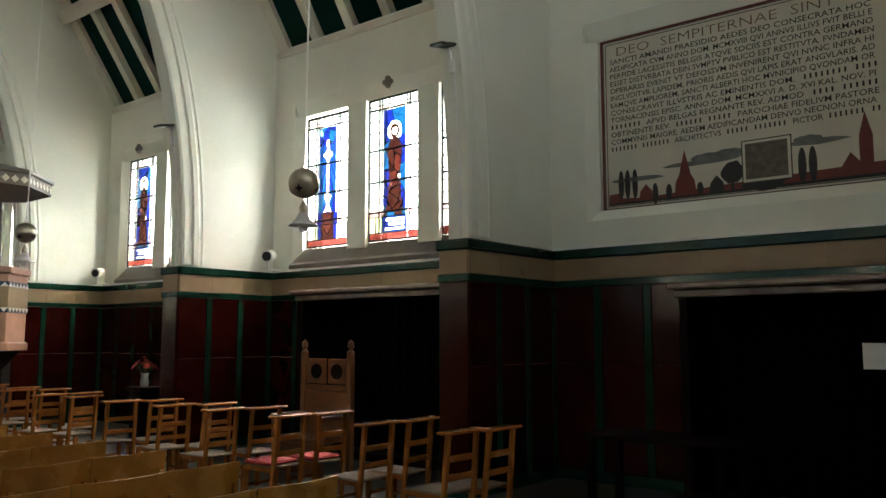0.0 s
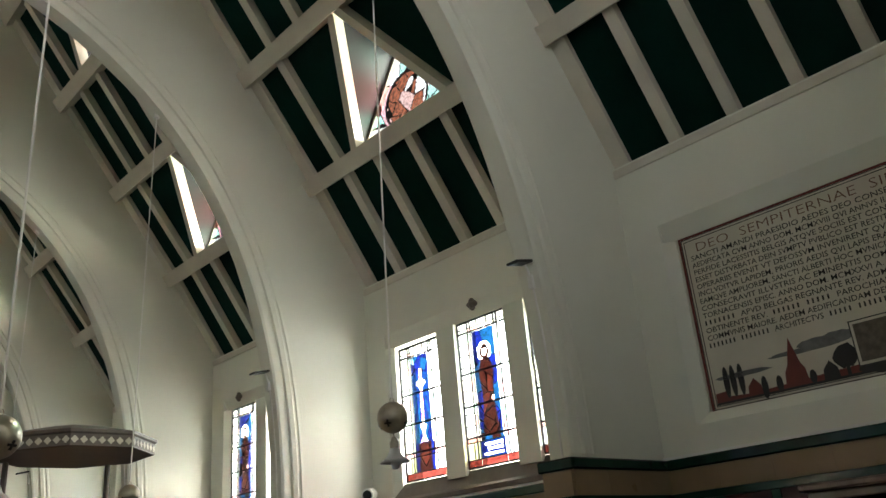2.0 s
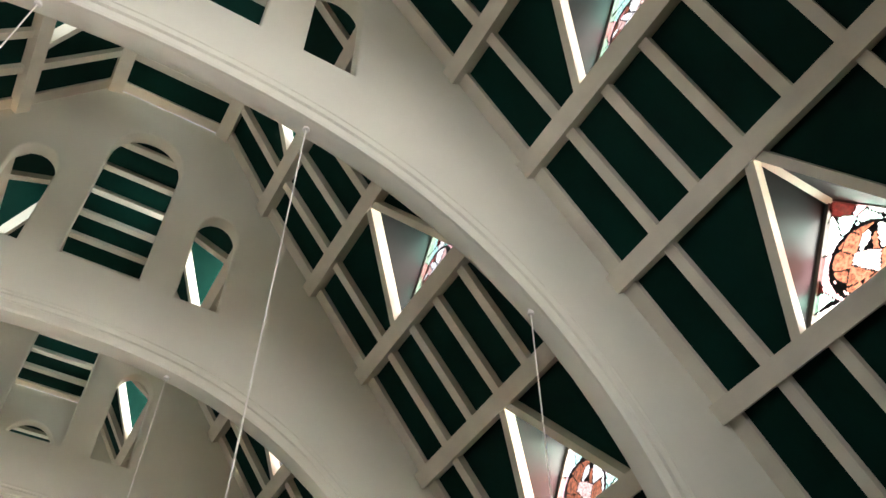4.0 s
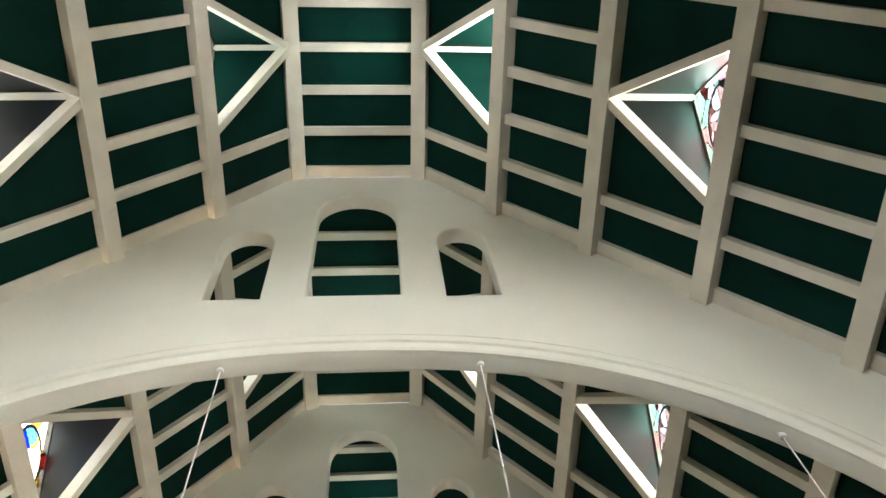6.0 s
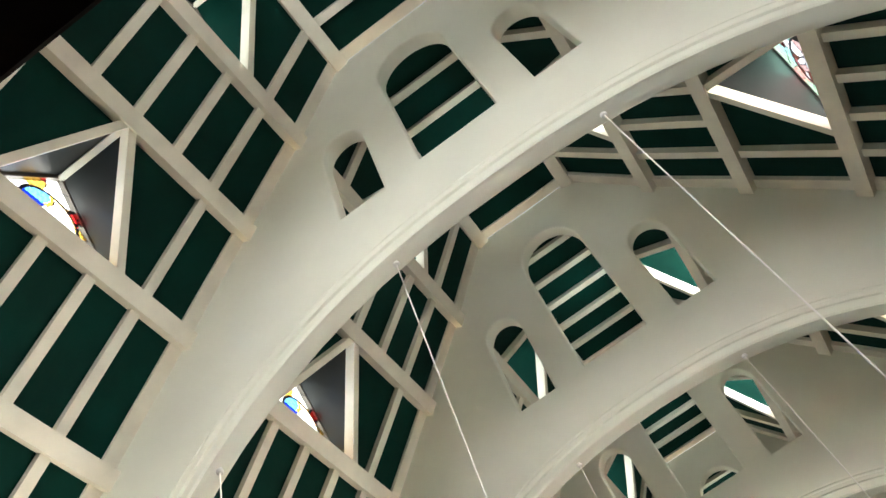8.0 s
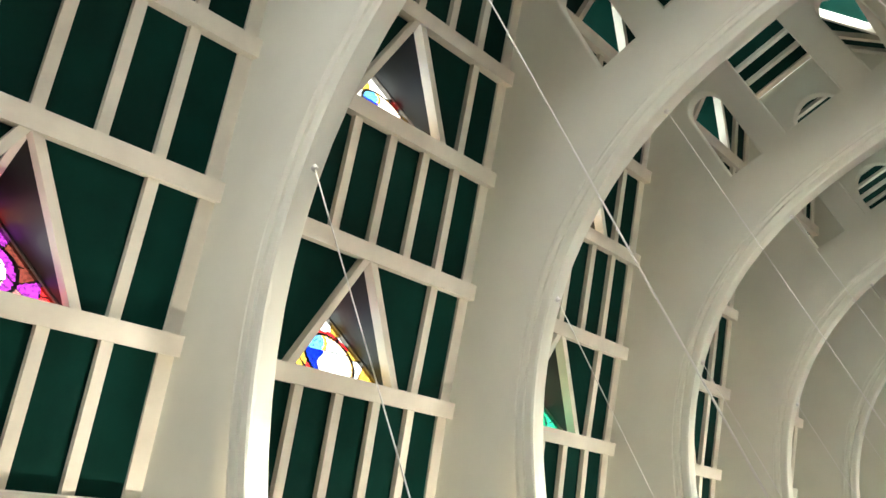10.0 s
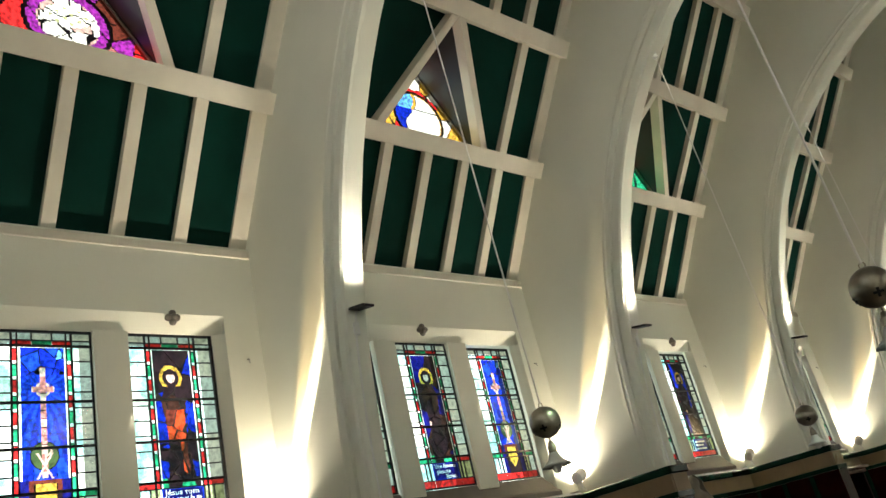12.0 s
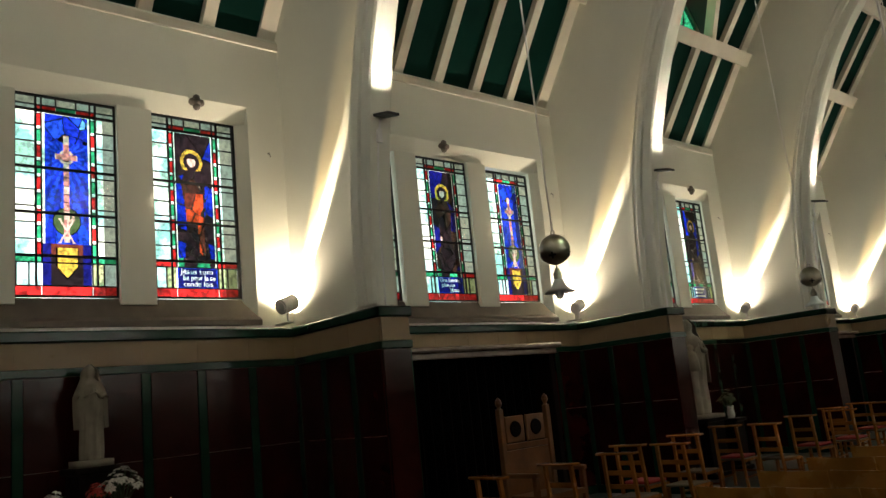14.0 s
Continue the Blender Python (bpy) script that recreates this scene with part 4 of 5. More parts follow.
def corner_spot(s, k):
    y = arch_y(k) - 0.24
    t = thing("spotlight", "white cylindrical spotlight on the corner of the ledge", "spotlight", "corner spotlights", at=pose(s * 7.99, y, 2.84))
    # lit ones look into the corner, those of the other wall out into the nave
    d = Vector((-0.8, -0.5, -0.12) if s > 0 else (s * 0.22, 0.9, 0.32)).normalized()
    a, b = -d * 0.12, d * 0.08
    part("housing", tube([a, a * 0.97, b, b + d * 0.012], [0.078, 0.088, 0.088, 0.094], 20), WHITE, t, "white drum housing")
    part("lens", tube([b + d * 0.006, b + d * 0.014], [0.074, 0.072], 18), BLACK, t, "dark recessed lens")
    part("back_cap", tube([a - d * 0.012, a - d * 0.001], [0.066, 0.07], 18), WHITE, t)
    part("bracket", box((-0.02, -0.012, -0.2), (0.02, 0.012, -0.07), None, 0.003), WHITE, t)
    part("foot", box((-0.04, -0.05, -0.215), (0.22, 0.05, -0.2)) if s > 0 else box((-0.22, -0.05, -0.215), (0.04, 0.05, -0.2)), WHITE, t)


def flood(s, k):
    y, z = arch_y(k) + 0.1, 4.55
    xi = arch_reach(z)
    t = thing("floodlight", "small flat floodlight on an arm below the arch", "floodlight", "arch floodlights", at=pose(s * xi, y, z))
    m = pose(-s * 0.15, 0, 0.06, 0, s * -12, 0)
    part("head", box((-0.13, -0.08, -0.015), (0.13, 0.08, 0.015), m, 0.006), BLACK, t, "flat dark lamp head")
    part("arm", tube([(0, 0, -0.12), (-s * 0.03, 0, 0.0), (-s * 0.06, 0, 0.05)], 0.012, 6), WHITE, t)
    part("bracket", box((-0.02, -0.03, -0.2), (0.02, 0.03, -0.06)), WHITE, t)
    pts = []
    for i in range(12):
        zz = z - 0.2 - i * (z - 0.2 - 2.62) / 11
        pts.append((s * (arch_reach(max(zz, ARCH_Z)) - xi) - s * 0.005, 0, zz - z))
    part("conduit", tube(pts, 0.012, 6), WHITE, t)


for k in range(1, BAYS + 1):
    for s in (-1, 1):
        flood(s, k)
        if not (s == 1 and k == 1):
            corner_spot(s, k)


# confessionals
# near-black sheet standing for the shade inside the open booths
VOID = material("recess_shade", (0.002, 0.0015, 0.0015), 0.95, vary=0.2, scale=12, spec=0.02)


# brown wood lightened: the window light on the canopy is in its colour
WAXED_LIT = wood("lit_waxed_brown_wood", (0.22, 0.165, 0.13), (0.13, 0.09, 0.07), 0.2, 0.5)


def confessional(s, y0, y1, top):
    t = thing("confessional", "dark wooden confessional with a projecting canopy against the tiled wall", "confessional", "confessionals")
    xw, xf = W - 0.06, 7.72

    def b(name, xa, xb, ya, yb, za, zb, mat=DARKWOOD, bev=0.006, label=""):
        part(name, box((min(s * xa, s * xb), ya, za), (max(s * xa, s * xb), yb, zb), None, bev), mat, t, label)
    b("canopy", xw, xf - 0.10, y0 - 0.08, y1 + 0.08, top - 0.07, top, WAXED_LIT, 0.02, "projecting moulded canopy")
    b("frieze", xw, xf - 0.03, y0 - 0.03, y1 + 0.03, top - 0.15, top - 0.075, WAXED_LIT, 0.012)
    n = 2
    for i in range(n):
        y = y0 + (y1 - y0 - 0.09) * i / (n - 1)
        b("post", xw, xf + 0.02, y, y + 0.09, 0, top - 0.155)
    for i in range(n - 1):
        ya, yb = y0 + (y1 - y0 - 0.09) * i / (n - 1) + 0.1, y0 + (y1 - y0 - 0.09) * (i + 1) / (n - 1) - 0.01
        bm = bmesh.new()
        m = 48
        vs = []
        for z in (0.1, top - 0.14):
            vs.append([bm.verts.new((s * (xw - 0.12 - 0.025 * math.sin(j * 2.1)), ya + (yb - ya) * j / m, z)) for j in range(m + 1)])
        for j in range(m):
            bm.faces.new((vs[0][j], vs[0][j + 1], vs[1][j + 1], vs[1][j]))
        c = part("shade_sheet", bm, VOID, t, "near-black sheet standing for the shade in the recess")
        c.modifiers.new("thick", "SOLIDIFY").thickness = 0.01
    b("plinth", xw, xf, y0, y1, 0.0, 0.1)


for s in (-1, 1):
    confessional(s, 6.05, 9.02, 2.26)
    confessional(s, 6.05 + 2 * BAY, 9.02 + 2 * BAY, 2.26)
confessional(1, 0.45, 3.35, 2.13)


# celebrant's chairs
def throne(s):
    t = thing("high_backed_chair", "tall carved oak chair with turned finials and roundel panels", "chair", at=pose(s * 6.75, 7.34 if s > 0 else 7.22, 0, 0, 0, 90 * s))
    for x in (-0.40, 0.40):
        p = part("post", box((x - 0.035, -0.035, 0), (x + 0.035, 0.035, 1.43), None, 0.006), OAK, t)
        part("finial", lathe([(0.03, 1.43), (0.02, 1.45), (0.04, 1.49), (0.035, 1.53), (0.0, 1.57)], 10, (x, 0, 0)), OAK, p)
        part("front_leg", box((x - 0.03, 0.42, 0), (x + 0.03, 0.48, 0.68), None, 0.006), OAK, t)
        part("arm", box((x - 0.035, -0.02, 0.66), (x + 0.035, 0.50, 0.71), None, 0.01), OAK, t)
    for x0, x1 in ((-0.33, -0.02), (0.02, 0.33)):
        pn = part("carved_panel", box((x0, -0.02, 1.04), (x1, 0.01, 1.34), None, 0.008), OAK, t, "square panel with a carved roundel")
        c = (x0 + x1) / 2
        part("roundel", tube([(c, -0.03, 1.19), (c, -0.018, 1.19)], [0.085, 0.095], 18), DARKWOOD, pn)
        part("roundel", tube([(c, 0.012, 1.19), (c, 0.026, 1.19)], [0.095, 0.085], 18), DARKWOOD, pn)
    part("top_rail", box((-0.36, -0.022, 0.96), (0.36, 0.022, 1.03), None, 0.008), OAK, t)
    part("back_panel", box((-0.36, -0.015, 0.45), (0.36, 0.015, 0.955), None, 0.005), OAK, t)
    part("seat", box((-0.38, -0.03, 0.40), (0.38, 0.49, 0.46), None, 0.01), OAK, t)
    part("front_panel", box((-0.36, 0.43, 0.06), (0.36, 0.45, 0.395), None, 0.004), OAK, t)


throne(1)
throne(-1)


# kneeling chairs along the aisles
def kneeler_chair(cushion):
    t = thing("church_chair", "honey-coloured kneeling chair with " + ("a red seat cushion" if cushion else "a woven straw seat"), "chair", "aisle chairs")
    for x in (-0.165, 0.165):
        part("back_post", beam((x * 1.1, 0.0, 0.0), (x, -0.075, 0.86), 0.034, 0.036, (0, 1, 0)), CHAIR, t)
        part("front_leg", box((x * 1.12 - 0.018, 0.33, 0), (x * 1.12 + 0.018, 0.366, 0.40)), CHAIR, t)
        part("side_rail", box((x * 1.1 - 0.012, -0.03, 0.15), (x * 1.1 + 0.012, 0.34, 0.175)), CHAIR, t)
        part("seat_rail", box((x * 1.1 - 0.014, -0.03, 0.365), (x * 1.1 + 0.014, 0.35, 0.40)), CHAIR, t)
    part("top_shelf", box((-0.235, -0.145, 0.855), (0.235, -0.025, 0.88), None, 0.008), CHAIR, t, "worn flat top shelf")
    for z in (0.50, 0.64):
        part("slat", box((-0.165, -0.068, z), (0.165, -0.05, z + 0.05), None, 0.004), CHAIR, t)
    part("stretcher", box((-0.17, 0.34, 0.2), (0.17, 0.358, 0.225)), CHAIR, t)
    part("seat", box((-0.185, -0.03, 0.385), (0.185, 0.365, 0.412), None, 0.012), RUSH, t, "woven straw seat")
    if cushion:
        part("cushion", box((-0.18, -0.01, 0.414), (0.18, 0.36, 0.45), None, 0.016), CUSHION, t, "thin red seat cushion")
    return t


plain, red = kneeler_chair(False), kneeler_chair(True)
rnd = random.Random(7)
spots = [(x, y, 5.0 < x < 5.65 and 5.9 < y < 6.2) for x, y in (
    (5.19, 11.93), (5.46, 12.43), (5.03, 10.65), (5.54, 11.68), (5.15, 10.01), (5.48, 10.6), (5.06, 8.93), (5.46, 8.7), (5.1, 7.97), (5.48, 7.73),
    (5.13, 7.13), (5.55, 6.93), (5.12, 6.06), (5.56, 5.97), (5.1, 4.93), (5.58, 4.87), (5.07, 4.01), (5.45, 3.91), (5.12, 12.9), (5.5, 13.5))]
spots += [(x, y, rnd.random() < 0.25) for x, y in (
    (-5.99, 13.74), (-5.78, 12.07), (-5.61, 10.69), (-6.2, 10.65), (-5.98, 9.3), (-5.4, 8.12), (-5.98, 8.1), (-5.45, 7.19), (-5.49, 6.27), (-5.45, 5.3), (-5.6, 13.0))]
for i, (x, y, r_) in enumerate(spots):
    m = pose(x + rnd.uniform(-0.03, 0.03), y + 0.085, 0, 0, 0, rnd.uniform(-7, 7))
    copy_thing(red if r_ else plain, m)
plain.matrix_world, red.matrix_world = pose(-5.6, 14.7, 0, 0, 0, 4), pose(-6.0, 14.9, 0, 0, 0, -5)


# rows of linked chairs in the nave
def nave_chair():
    t = thing("nave_chair", "varnished plywood church chair with a solid curved back", "chair", "nave chairs")
    bm = bmesh.new()
    n = 8
    grid = []
    for d in (0, 0.014):
        for z in (0.56, 0.85):
            grid.append([bm.verts.new((-0.262 + 0.524 * i / n, d - 0.035 * math.cos((i / n - 0.5) * math.pi) + 0.02 - (z - 0.56) * 0.12, z)) for i in range(n + 1)])
    a, b, c, d = grid
    for i in range(n):
        bm.faces.new((a[i], a[i + 1], b[i + 1], b[i]))
        bm.faces.new((c[i + 1], c[i], d[i], d[i + 1]))
        bm.faces.new((b[i], b[i + 1], d[i + 1], d[i]))
        bm.faces.new((a[i + 1], a[i], c[i], c[i + 1]))
    bm.faces.new((a[0], b[0], d[0], c[0]))
    bm.faces.new((b[n], a[n], c[n], d[n]))
    part("backrest", bm, BENCH, t, "solid varnished plywood back")
    part("seat", box((-0.245, 0.03, 0.43), (0.245, 0.44, 0.45), None, 0.006), BENCH, t)
    for x in (-0.22, 0.22):
        part("back_leg", beam((x, -0.02, 0), (x, -0.005, 0.72), 0.03, 0.03, (0, 1, 0)), BENCH, t)
        part("front_leg", box((x - 0.015, 0.38, 0), (x + 0.015, 0.41, 0.43)), BENCH, t)
        part("side_rail", box((x - 0.012, 0.0, 0.40), (x + 0.012, 0.40, 0.43)), BENCH, t)
    return t


first = nave_chair()
rows_n, cols = 13, 4
for r in range(rows_n):
    for s in (-1, 1):
        for c in range(cols):
            x, y = s * (2.88 - c * 0.535), 3.40 + r * 0.81 + rnd.uniform(-0.02, 0.02)
            m = pose(x, y, 0, 0, 0, rnd.uniform(-2, 2))
            if r == 0 and s == -1 and c == 0:
                first.matrix_world = m
            else:
                copy_thing(first, m)


# pulpit
PEACH = material("peach_glazed_tile", (0.50, 0.27, 0.17), 0.35, vary=0.12, scale=5, coat=0.2)
BLUE = material("dark_blue_glazed_tile", (0.02, 0.035, 0.09), 0.3)


def ring_of(n, r, z):
    return [Vector((r * math.cos(2 * math.pi * (i + 0.5) / n), r * math.sin(2 * math.pi * (i + 0.5) / n), z)) for i in range(n)]


def drum(n, levels):
    bm = bmesh.new()
    rings = [[bm.verts.new(p) for p in ring_of(n, r, z)] for r, z in levels]
    for a, b in zip(rings, rings[1:]):
        for i in range(n):
            bm.faces.new((a[i], a[(i + 1) % n], b[(i + 1) % n], b[i]))
    bm.faces.new(rings[0][::-1])
    bm.faces.new(rings[-1])
    return bm


def pulpit(x, y):
    t = thing("pulpit", "eight-sided peach tiled pulpit with zigzag bands and a patterned canopy", "pulpit", at=pose(x, y, 0))
    n = 8
    part("stem", drum(n, [(0.34, 0), (0.34, 0.9), (0.78, 1.42)]), DARKWOOD, t, "dark flared stem")
    body = part("body", drum(n, [(0.80, 1.42), (0.86, 1.43), (0.86, 1.52), (0.82, 1.54), (0.82, 2.42), (0.86, 2.44), (0.86, 2.52), (0.80, 2.53)]), PEACH, t, "peach glazed tile body")
    for z0, z1, mat in ((1.92, 1.985, BLUE), (2.26, 2.325, BLUE), (1.99, 2.255, TAN)):
        part("band", drum(n, [(0.832, z0), (0.834, z0 + 0.001), (0.834, z1 - 0.001), (0.832, z1)]), mat, body)
    for z, up in ((1.985, 1), (2.26, -1)):
        bm = bmesh.new()
        a = ring_of(n, 0.84, 0)
        for i in range(n):
            p, q = a[i], a[(i + 1) % n]
            for j in range(6):
                u, v = p.lerp(q, (j + 0.05) / 6), p.lerp(q, (j + 0.95) / 6)
                w_ = (u + v) / 2
                bm.faces.new([bm.verts.new((o.x, o.y, o.z + zz)) for o, zz in ((u, z - 0.0 * up), (v, z), (w_, z - up * 0.055))])
        zz_ = part("zigzag", bm, WHITE, body, "white zigzag tiles")
        zz_.modifiers.new("thick", "SOLIDIFY").thickness = 0.008
    part("canopy", drum(n, [(1.0, 3.56), (1.06, 3.57), (1.06, 3.72), (1.09, 3.74), (1.09, 3.78), (0.4, 3.95)]), SILL, t, "patterned brown canopy")
    bm = bmesh.new()
    a = ring_of(n, 1.068, 3.645)
    for i in range(n):
        p, q = a[i], a[(i + 1) % n]
        for j in range(7):
            c = p.lerp(q, (j + 0.5) / 7)
            d = (q - p).normalized()
            bm.faces.new([bm.verts.new(c + d * du * 0.05 + Vector((0, 0, dz * 0.05))) for du, dz in ((-1, 0), (0, -1), (1, 0), (0, 1))])
    z_ = part("lozenge", bm, PANEL_BACK, t, "pale lozenge pattern")
    z_.modifiers.new("thick", "SOLIDIFY").thickness = 0.006
    for sx in (-0.7, 0.7):
        part("post", tube([(sx, 0.55, 2.5), (sx, 0.55, 3.56)], 0.04, 8), SILL, t)
    for i in range(8):
        part("step", box((-0.45, 0.7 + i * 0.27, 1.30 - i * 0.175), (0.45, 0.97 + i * 0.27, 1.34 - i * 0.175)), DARKWOOD, t)
    part("stringer", beam((-0.46, 0.75, 1.35), (-0.46, 2.95, -0.02), 0.04, 0.2), DARKWOOD, t)


pulpit(4.33, 11.9)


# statues, flowers, candles
def robed_statue(name, label, x, y, z, h, turn, child=False):
    """A robed standing form with folds, a veiled head and joined sleeves, in one mesh."""
    bm = bmesh.new()
    seg, rows_ = 40, 40
    prof = [(0.0, 0.12), (0.06, 0.125), (0.3, 0.125), (0.5, 0.15), (0.62, 0.155), (0.72, 0.145), (0.80, 0.115), (0.835, 0.05), (0.865, 0.042), (0.90, 0.06), (0.94, 0.06), (0.972, 0.038), (0.985, 0.005), (1.0, 0.002)]
    rings = []
    for i in range(rows_ + 1):
        f = i / rows_
        j = max(a for a in range(len(prof)) if prof[a][0] <= f)
        j = min(j, len(prof) - 2)
        r = prof[j][1] + (prof[j + 1][1] - prof[j][1]) * (f - prof[j][0]) / (prof[j + 1][0] - prof[j][0])
        ring = []
        for q in range(seg):
            a = 2 * math.pi * q / seg
            fold = 1 + (0.13 * math.sin(a * 7 + f * 3) + 0.08 * math.sin(a * 12 - f * 5)) * max(0, 0.86 - f)
            front = max(0.0, math.sin(a)) ** 4
            fold -= 0.28 * front * max(0.0, 1 - abs(f - 0.35) / 0.35)      # the mantle parts over the robe
            ring.append(bm.verts.new((r * h * fold * math.cos(a) * 0.92, r * h * fold * math.sin(a) * 0.75, f * h)))
        rings.append(ring)
    for a, b in zip(rings, rings[1:]):
        for q in range(seg):
            bm.faces.new((a[q], a[(q + 1) % seg], b[(q + 1) % seg], b[q]))
    bm.faces.new(rings[0][::-1])
    # the mantle, open in front, from the crown to below the knees
    shell = []
    for i in range(25):
        f = 1.0 - 0.68 * i / 24
        r = 0.02 + 0.078 * min(1, (1.0 - f) / 0.07) if f > 0.86 else 0.098 + 0.085 * min(1, (0.86 - f) / 0.2) - 0.02 * max(0, (0.6 - f))
        row = []
        for q in range(25):
            a = math.radians(90 + 38 + (360 - 76) * q / 24)
            w = 1 + 0.06 * math.sin(a * 9 + f * 4) * max(0, 0.9 - f) * 1.6
            row.append(bm.verts.new((r * h * w * math.cos(a) * 0.95, r * h * w * math.sin(a) * 0.8, f * h)))
        shell.append(row)
    for a_, b_ in zip(shell, shell[1:]):
        for q in range(24):
            bm.faces.new((a_[q], a_[q + 1], b_[q + 1], b_[q]))
    for sx in (-1, 1):
        add_tube(bm, [(sx * 0.11 * h, 0.02 * h, 0.74 * h), (sx * 0.125 * h, 0.06 * h, 0.64 * h), (sx * 0.06 * h, 0.125 * h, 0.655 * h), (0.012 * sx * h, 0.145 * h, 0.70 * h), (0.008 * sx * h, 0.135 * h, 0.745 * h)], [0.04 * h, 0.042 * h, 0.03 * h, 0.018 * h, 0.006 * h], 10)
    if child:
        add_tube(bm, [(0.10 * h, 0.13 * h, 0.45 * h), (0.11 * h, 0.14 * h, 0.55 * h), (0.11 * h, 0.13 * h, 0.64 * h), (0.11 * h, 0.13 * h, 0.655 * h), (0.11 * h, 0.13 * h, 0.69 * h), (0.11 * h, 0.13 * h, 0.725 * h)], [0.07 * h, 0.065 * h, 0.05 * h, 0.025 * h, 0.04 * h, 0.01 * h], 12)
    bmesh.ops.create_cube(bm, size=1, matrix=Matrix.Translation((0, 0, -0.03)) @ Matrix.Diagonal((0.36 * h, 0.32 * h, 0.06, 1)))
    ob = link_bm(name, bm, STONE, smooth=True)
    ob.matrix_world = pose(x, y, z + 0.06, 0, 0, turn)
    return tagged(ob, label, "statue")


def pedestal(x, y, h, w):
    t = thing("pedestal", "dark plinth below a statue", "pedestal", at=pose(x, y, 0))
    part("shaft", box((-w / 2, -w / 2, 0.08), (w / 2, w / 2, h - 0.06), None, 0.01), DARKWOOD, t)
    part("cap", box((-w / 2 - 0.04, -w / 2 - 0.04, h - 0.06), (w / 2 + 0.04, w / 2 + 0.04, h), None, 0.012), DARKWOOD, t)
    part("base", box((-w / 2 - 0.04, -w / 2 - 0.04, 0), (w / 2 + 0.04, w / 2 + 0.04, 0.08), None, 0.012), DARKWOOD, t)


pedestal(-7.95, 2.67, 1.31, 0.36)
robed_statue("statue", "pale plaster statue of a veiled robed form on a plinth", -7.95, 2.67, 1.31, 0.88, -90)
pedestal(-7.35, 11.97, 0.92, 0.5)
robed_statue("statue", "pale plaster statue of a robed form holding a smaller one", -7.35, 11.97, 0.92, 1.55, -110, True)
PETAL_W = material("white_petals", (0.75, 0.73, 0.66), 0.7, vary=0.1, scale=30)
PETAL_R = material("coral_red_petals", (0.55, 0.06, 0.05), 0.7, vary=0.15, scale=30)
LEAF = material("dark_green_leaf", (0.03, 0.08, 0.025), 0.6, vary=0.2, scale=20)


def bouquet(x, y, z, petal, label, spread, n, seed):
    t = thing("flower_vase", label, "flowers", at=pose(x, y, z))
    r_ = random.Random(seed)
    part("vase", lathe([(0.05, 0), (0.065, 0.06), (0.05, 0.15), (0.06, 0.2), (0.052, 0.198), (0.0, 0.05)], 14), SHADE, t, smooth=True)
    for i in range(n):
        a, e = r_.uniform(0, 2 * math.pi), r_.uniform(0, 1) ** 0.6
        tip = Vector((math.cos(a) * e * spread, math.sin(a) * e * spread, 0.24 + spread * (1.1 - 0.8 * e) + r_.uniform(-0.03, 0.03)))
        part("stem", tube([(0, 0, 0.1), tip * 0.6 + Vector((0, 0, 0.06)), tip], 0.003, 5), LEAF, t)
        bm = bmesh.new()
        for p in range(6):
            m = Matrix.Translation(tip) @ Matrix.Rotation(a, 4, "Z") @ Matrix.Rotation(e * 0.9, 4, "Y") @ Matrix.Rotation(p * math.pi / 3, 4, "Z") @ Matrix.Rotation(0.5, 4, "Y")
            vs = [bm.verts.new(m @ Vector(q)) for q in ((0, 0, 0), (0.022, -0.014, 0.012), (0.045, 0, 0.008), (0.022, 0.014, 0.012))]
            bm.faces.new(vs)
        part("blossom", bm, petal, t)
        bm = bmesh.new()
        m = Matrix.Translation(tip * 0.7 + Vector((0, 0, 0.05))) @ Matrix.Rotation(r_.uniform(0, 6), 4, "Z")
        bm.faces.new([bm.verts.new(m @ Vector(q)) for q in ((0, 0, 0), (0.04, -0.015, 0.01), (0.09, 0, 0.0), (0.04, 0.015, 0.01))])
        part("leaf", bm, LEAF, t)


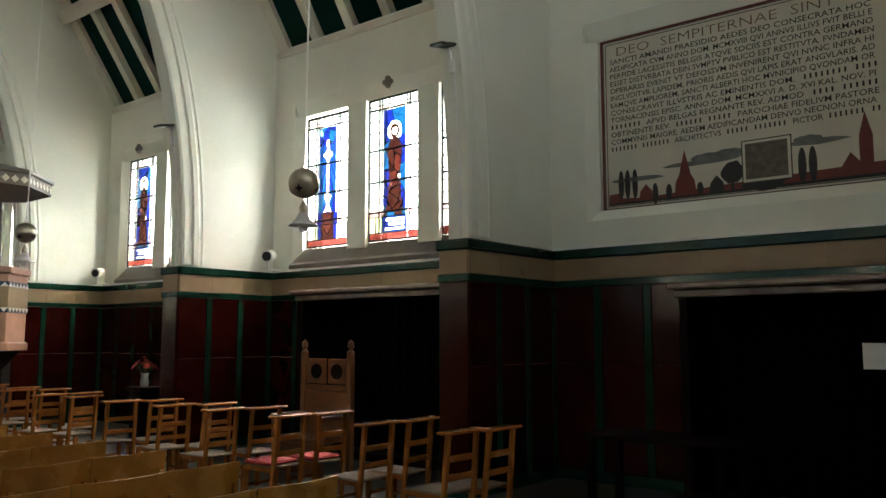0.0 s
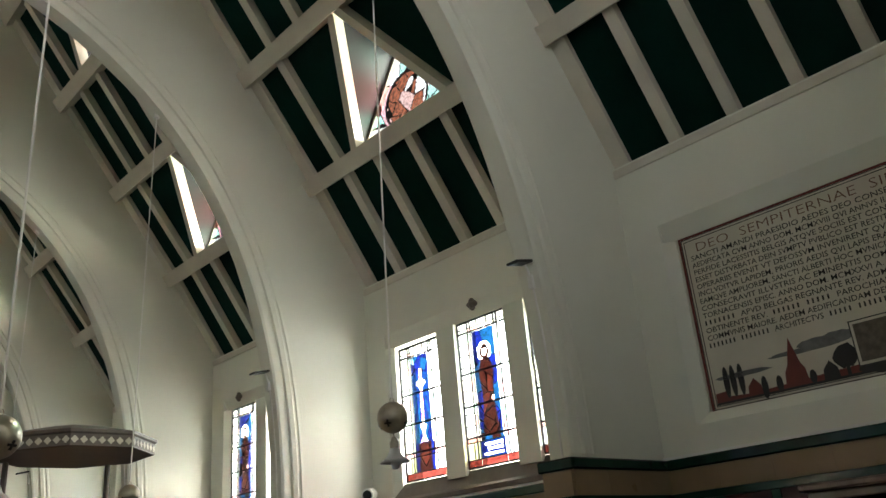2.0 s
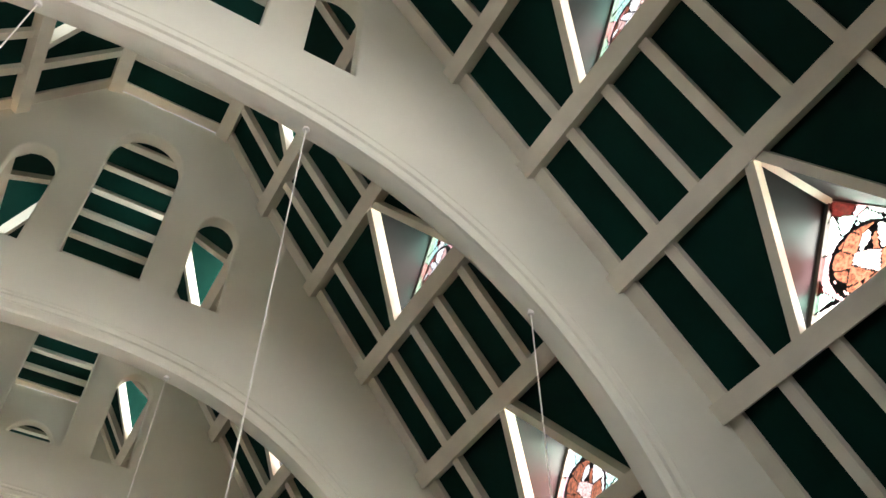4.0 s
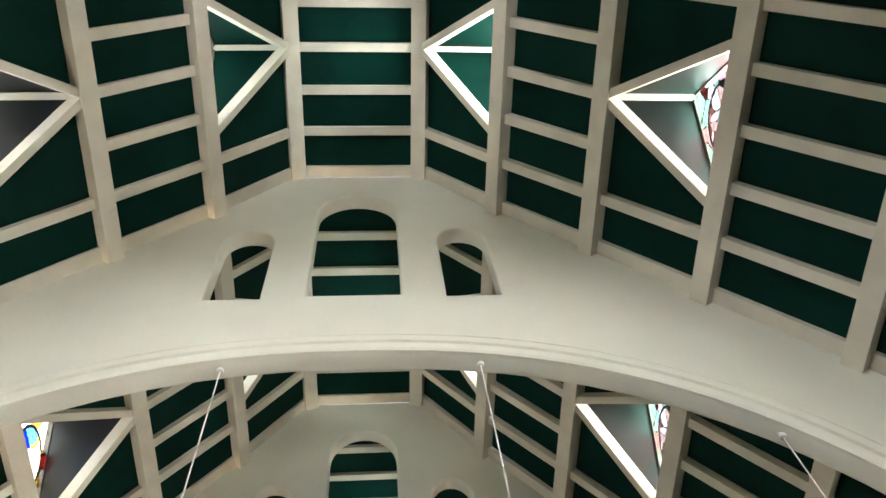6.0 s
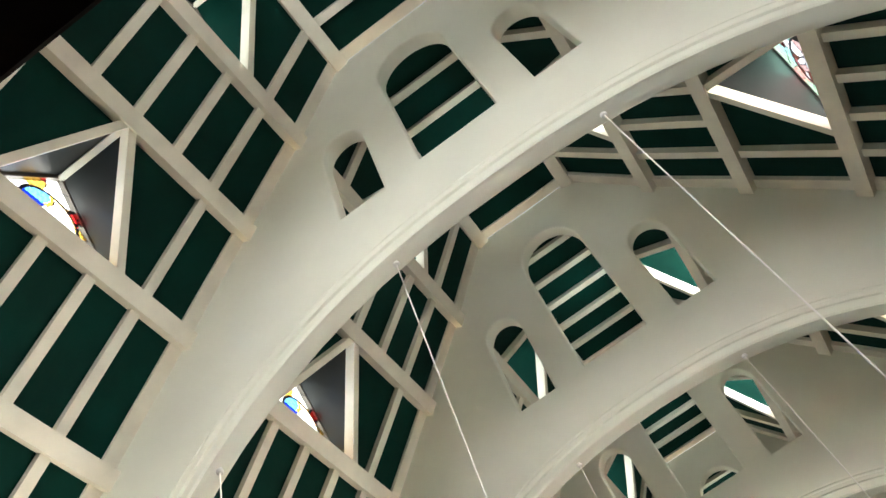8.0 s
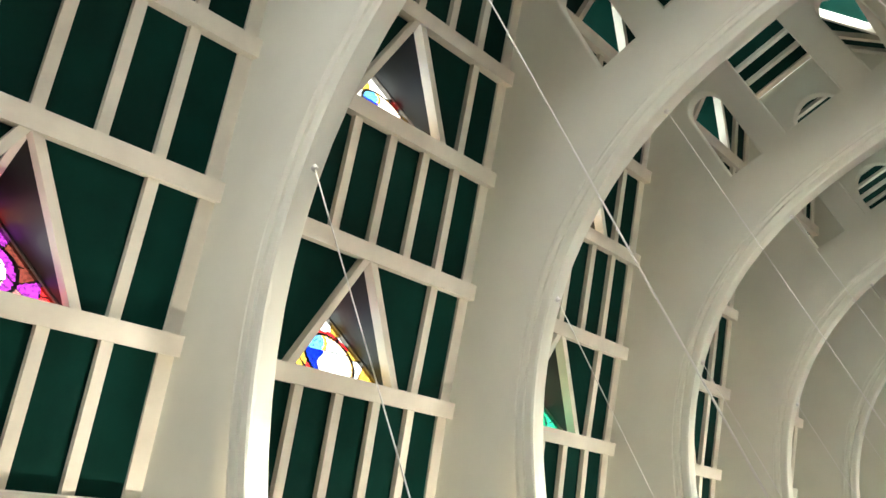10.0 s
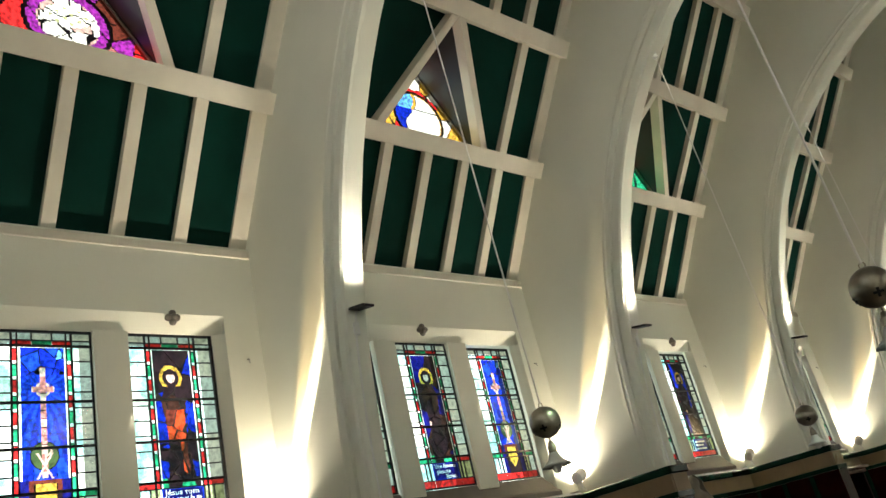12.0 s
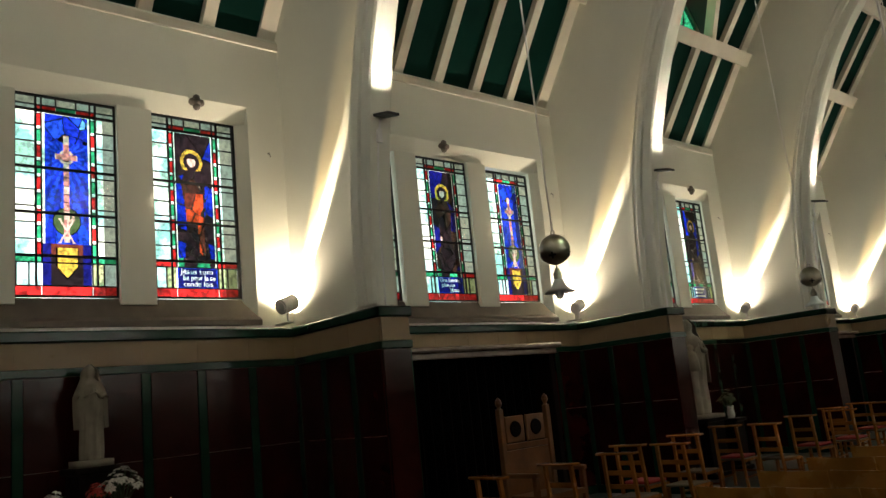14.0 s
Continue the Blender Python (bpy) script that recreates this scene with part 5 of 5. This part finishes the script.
def candle_stand():
    t = thing("votive_stand", "dark metal votive stand with white candles, one burning", "candle stand", at=pose(-7.6, 2.84, 0))
    part("tray", box((-0.18, -0.75, 0.78), (0.18, 0.75, 0.81), None, 0.006), BLACK, t)
    for x in (-0.15, 0.15):
        for y in (-0.7, 0.7):
            part("leg", tube([(x, y, 0), (x, y, 0.78)], 0.014, 8), BLACK, t)
    for i, y in enumerate((-0.5, -0.25, 0.1, 0.42)):
        h = 0.08 if i < 3 else 0.10
        c = part("candle", lathe([(0.012, 0.81), (0.012, 0.81 + h), (0.004, 0.81 + h)], 10, (0, y, 0)), WHITE, t)
        if i == 3:
            part("flame", lathe([(0.0, 0.0), (0.007, 0.012), (0.005, 0.028), (0.0, 0.045)], 8, (0, y, 0.815 + h)), FLAME, c, "small candle flame", True)


FLAME = bpy.data.materials.new("candle_flame")
FLAME.use_nodes = True
FLAME.node_tree.nodes["Principled BSDF"].inputs["Emission Color"].default_value = (1.0, 0.62, 0.22, 1)
FLAME.node_tree.nodes["Principled BSDF"].inputs["Emission Strength"].default_value = 14
candle_stand()
bouquet(-7.6, 2.82, 0.81, PETAL_W, "white lilies in a vase below the statue", 0.22, 30, 3)
bouquet(-7.6, 2.60, 0.81, PETAL_R, "coral red flowers in a vase below the statue", 0.10, 16, 5)
bouquet(-7.6, 2.24, 0.81, PETAL_W, "small white flowers in a vase below the statue", 0.09, 12, 8)
pedestal(6.9, 11.56, 0.85, 0.3)
bouquet(6.9, 11.56, 0.85, PETAL_R, "red flowers in a vase on a plinth by the pier", 0.2, 22, 12)
pedestal(-7.35, 12.9, 0.85, 0.28)
bouquet(-7.35, 12.9, 0.85, LEAF, "dark green foliage in a vase beside the statue", 0.2, 26, 15)


def side_table():
    t = thing("side_table", "dark wooden side table standing by the wall", "table", at=pose(6.55, 3.0, 0))
    part("tabletop", box((-0.3, -0.62, 0.74), (0.3, 0.62, 0.775), None, 0.008), DARKWOOD, t)
    for x in (-0.25, 0.25):
        for y in (-0.56, 0.56):
            part("leg", box((x - 0.03, y - 0.03, 0), (x + 0.03, y + 0.03, 0.74), None, 0.004), DARKWOOD, t)


side_table()
t = thing("paper_notice", "plain white paper notice pinned on the dark confessional", "notice", at=pose(7.70, 1.55, 1.43))
part("sheet", box((-0.004, -0.15, -0.11), (0.0, 0.15, 0.11)), WHITE, t)
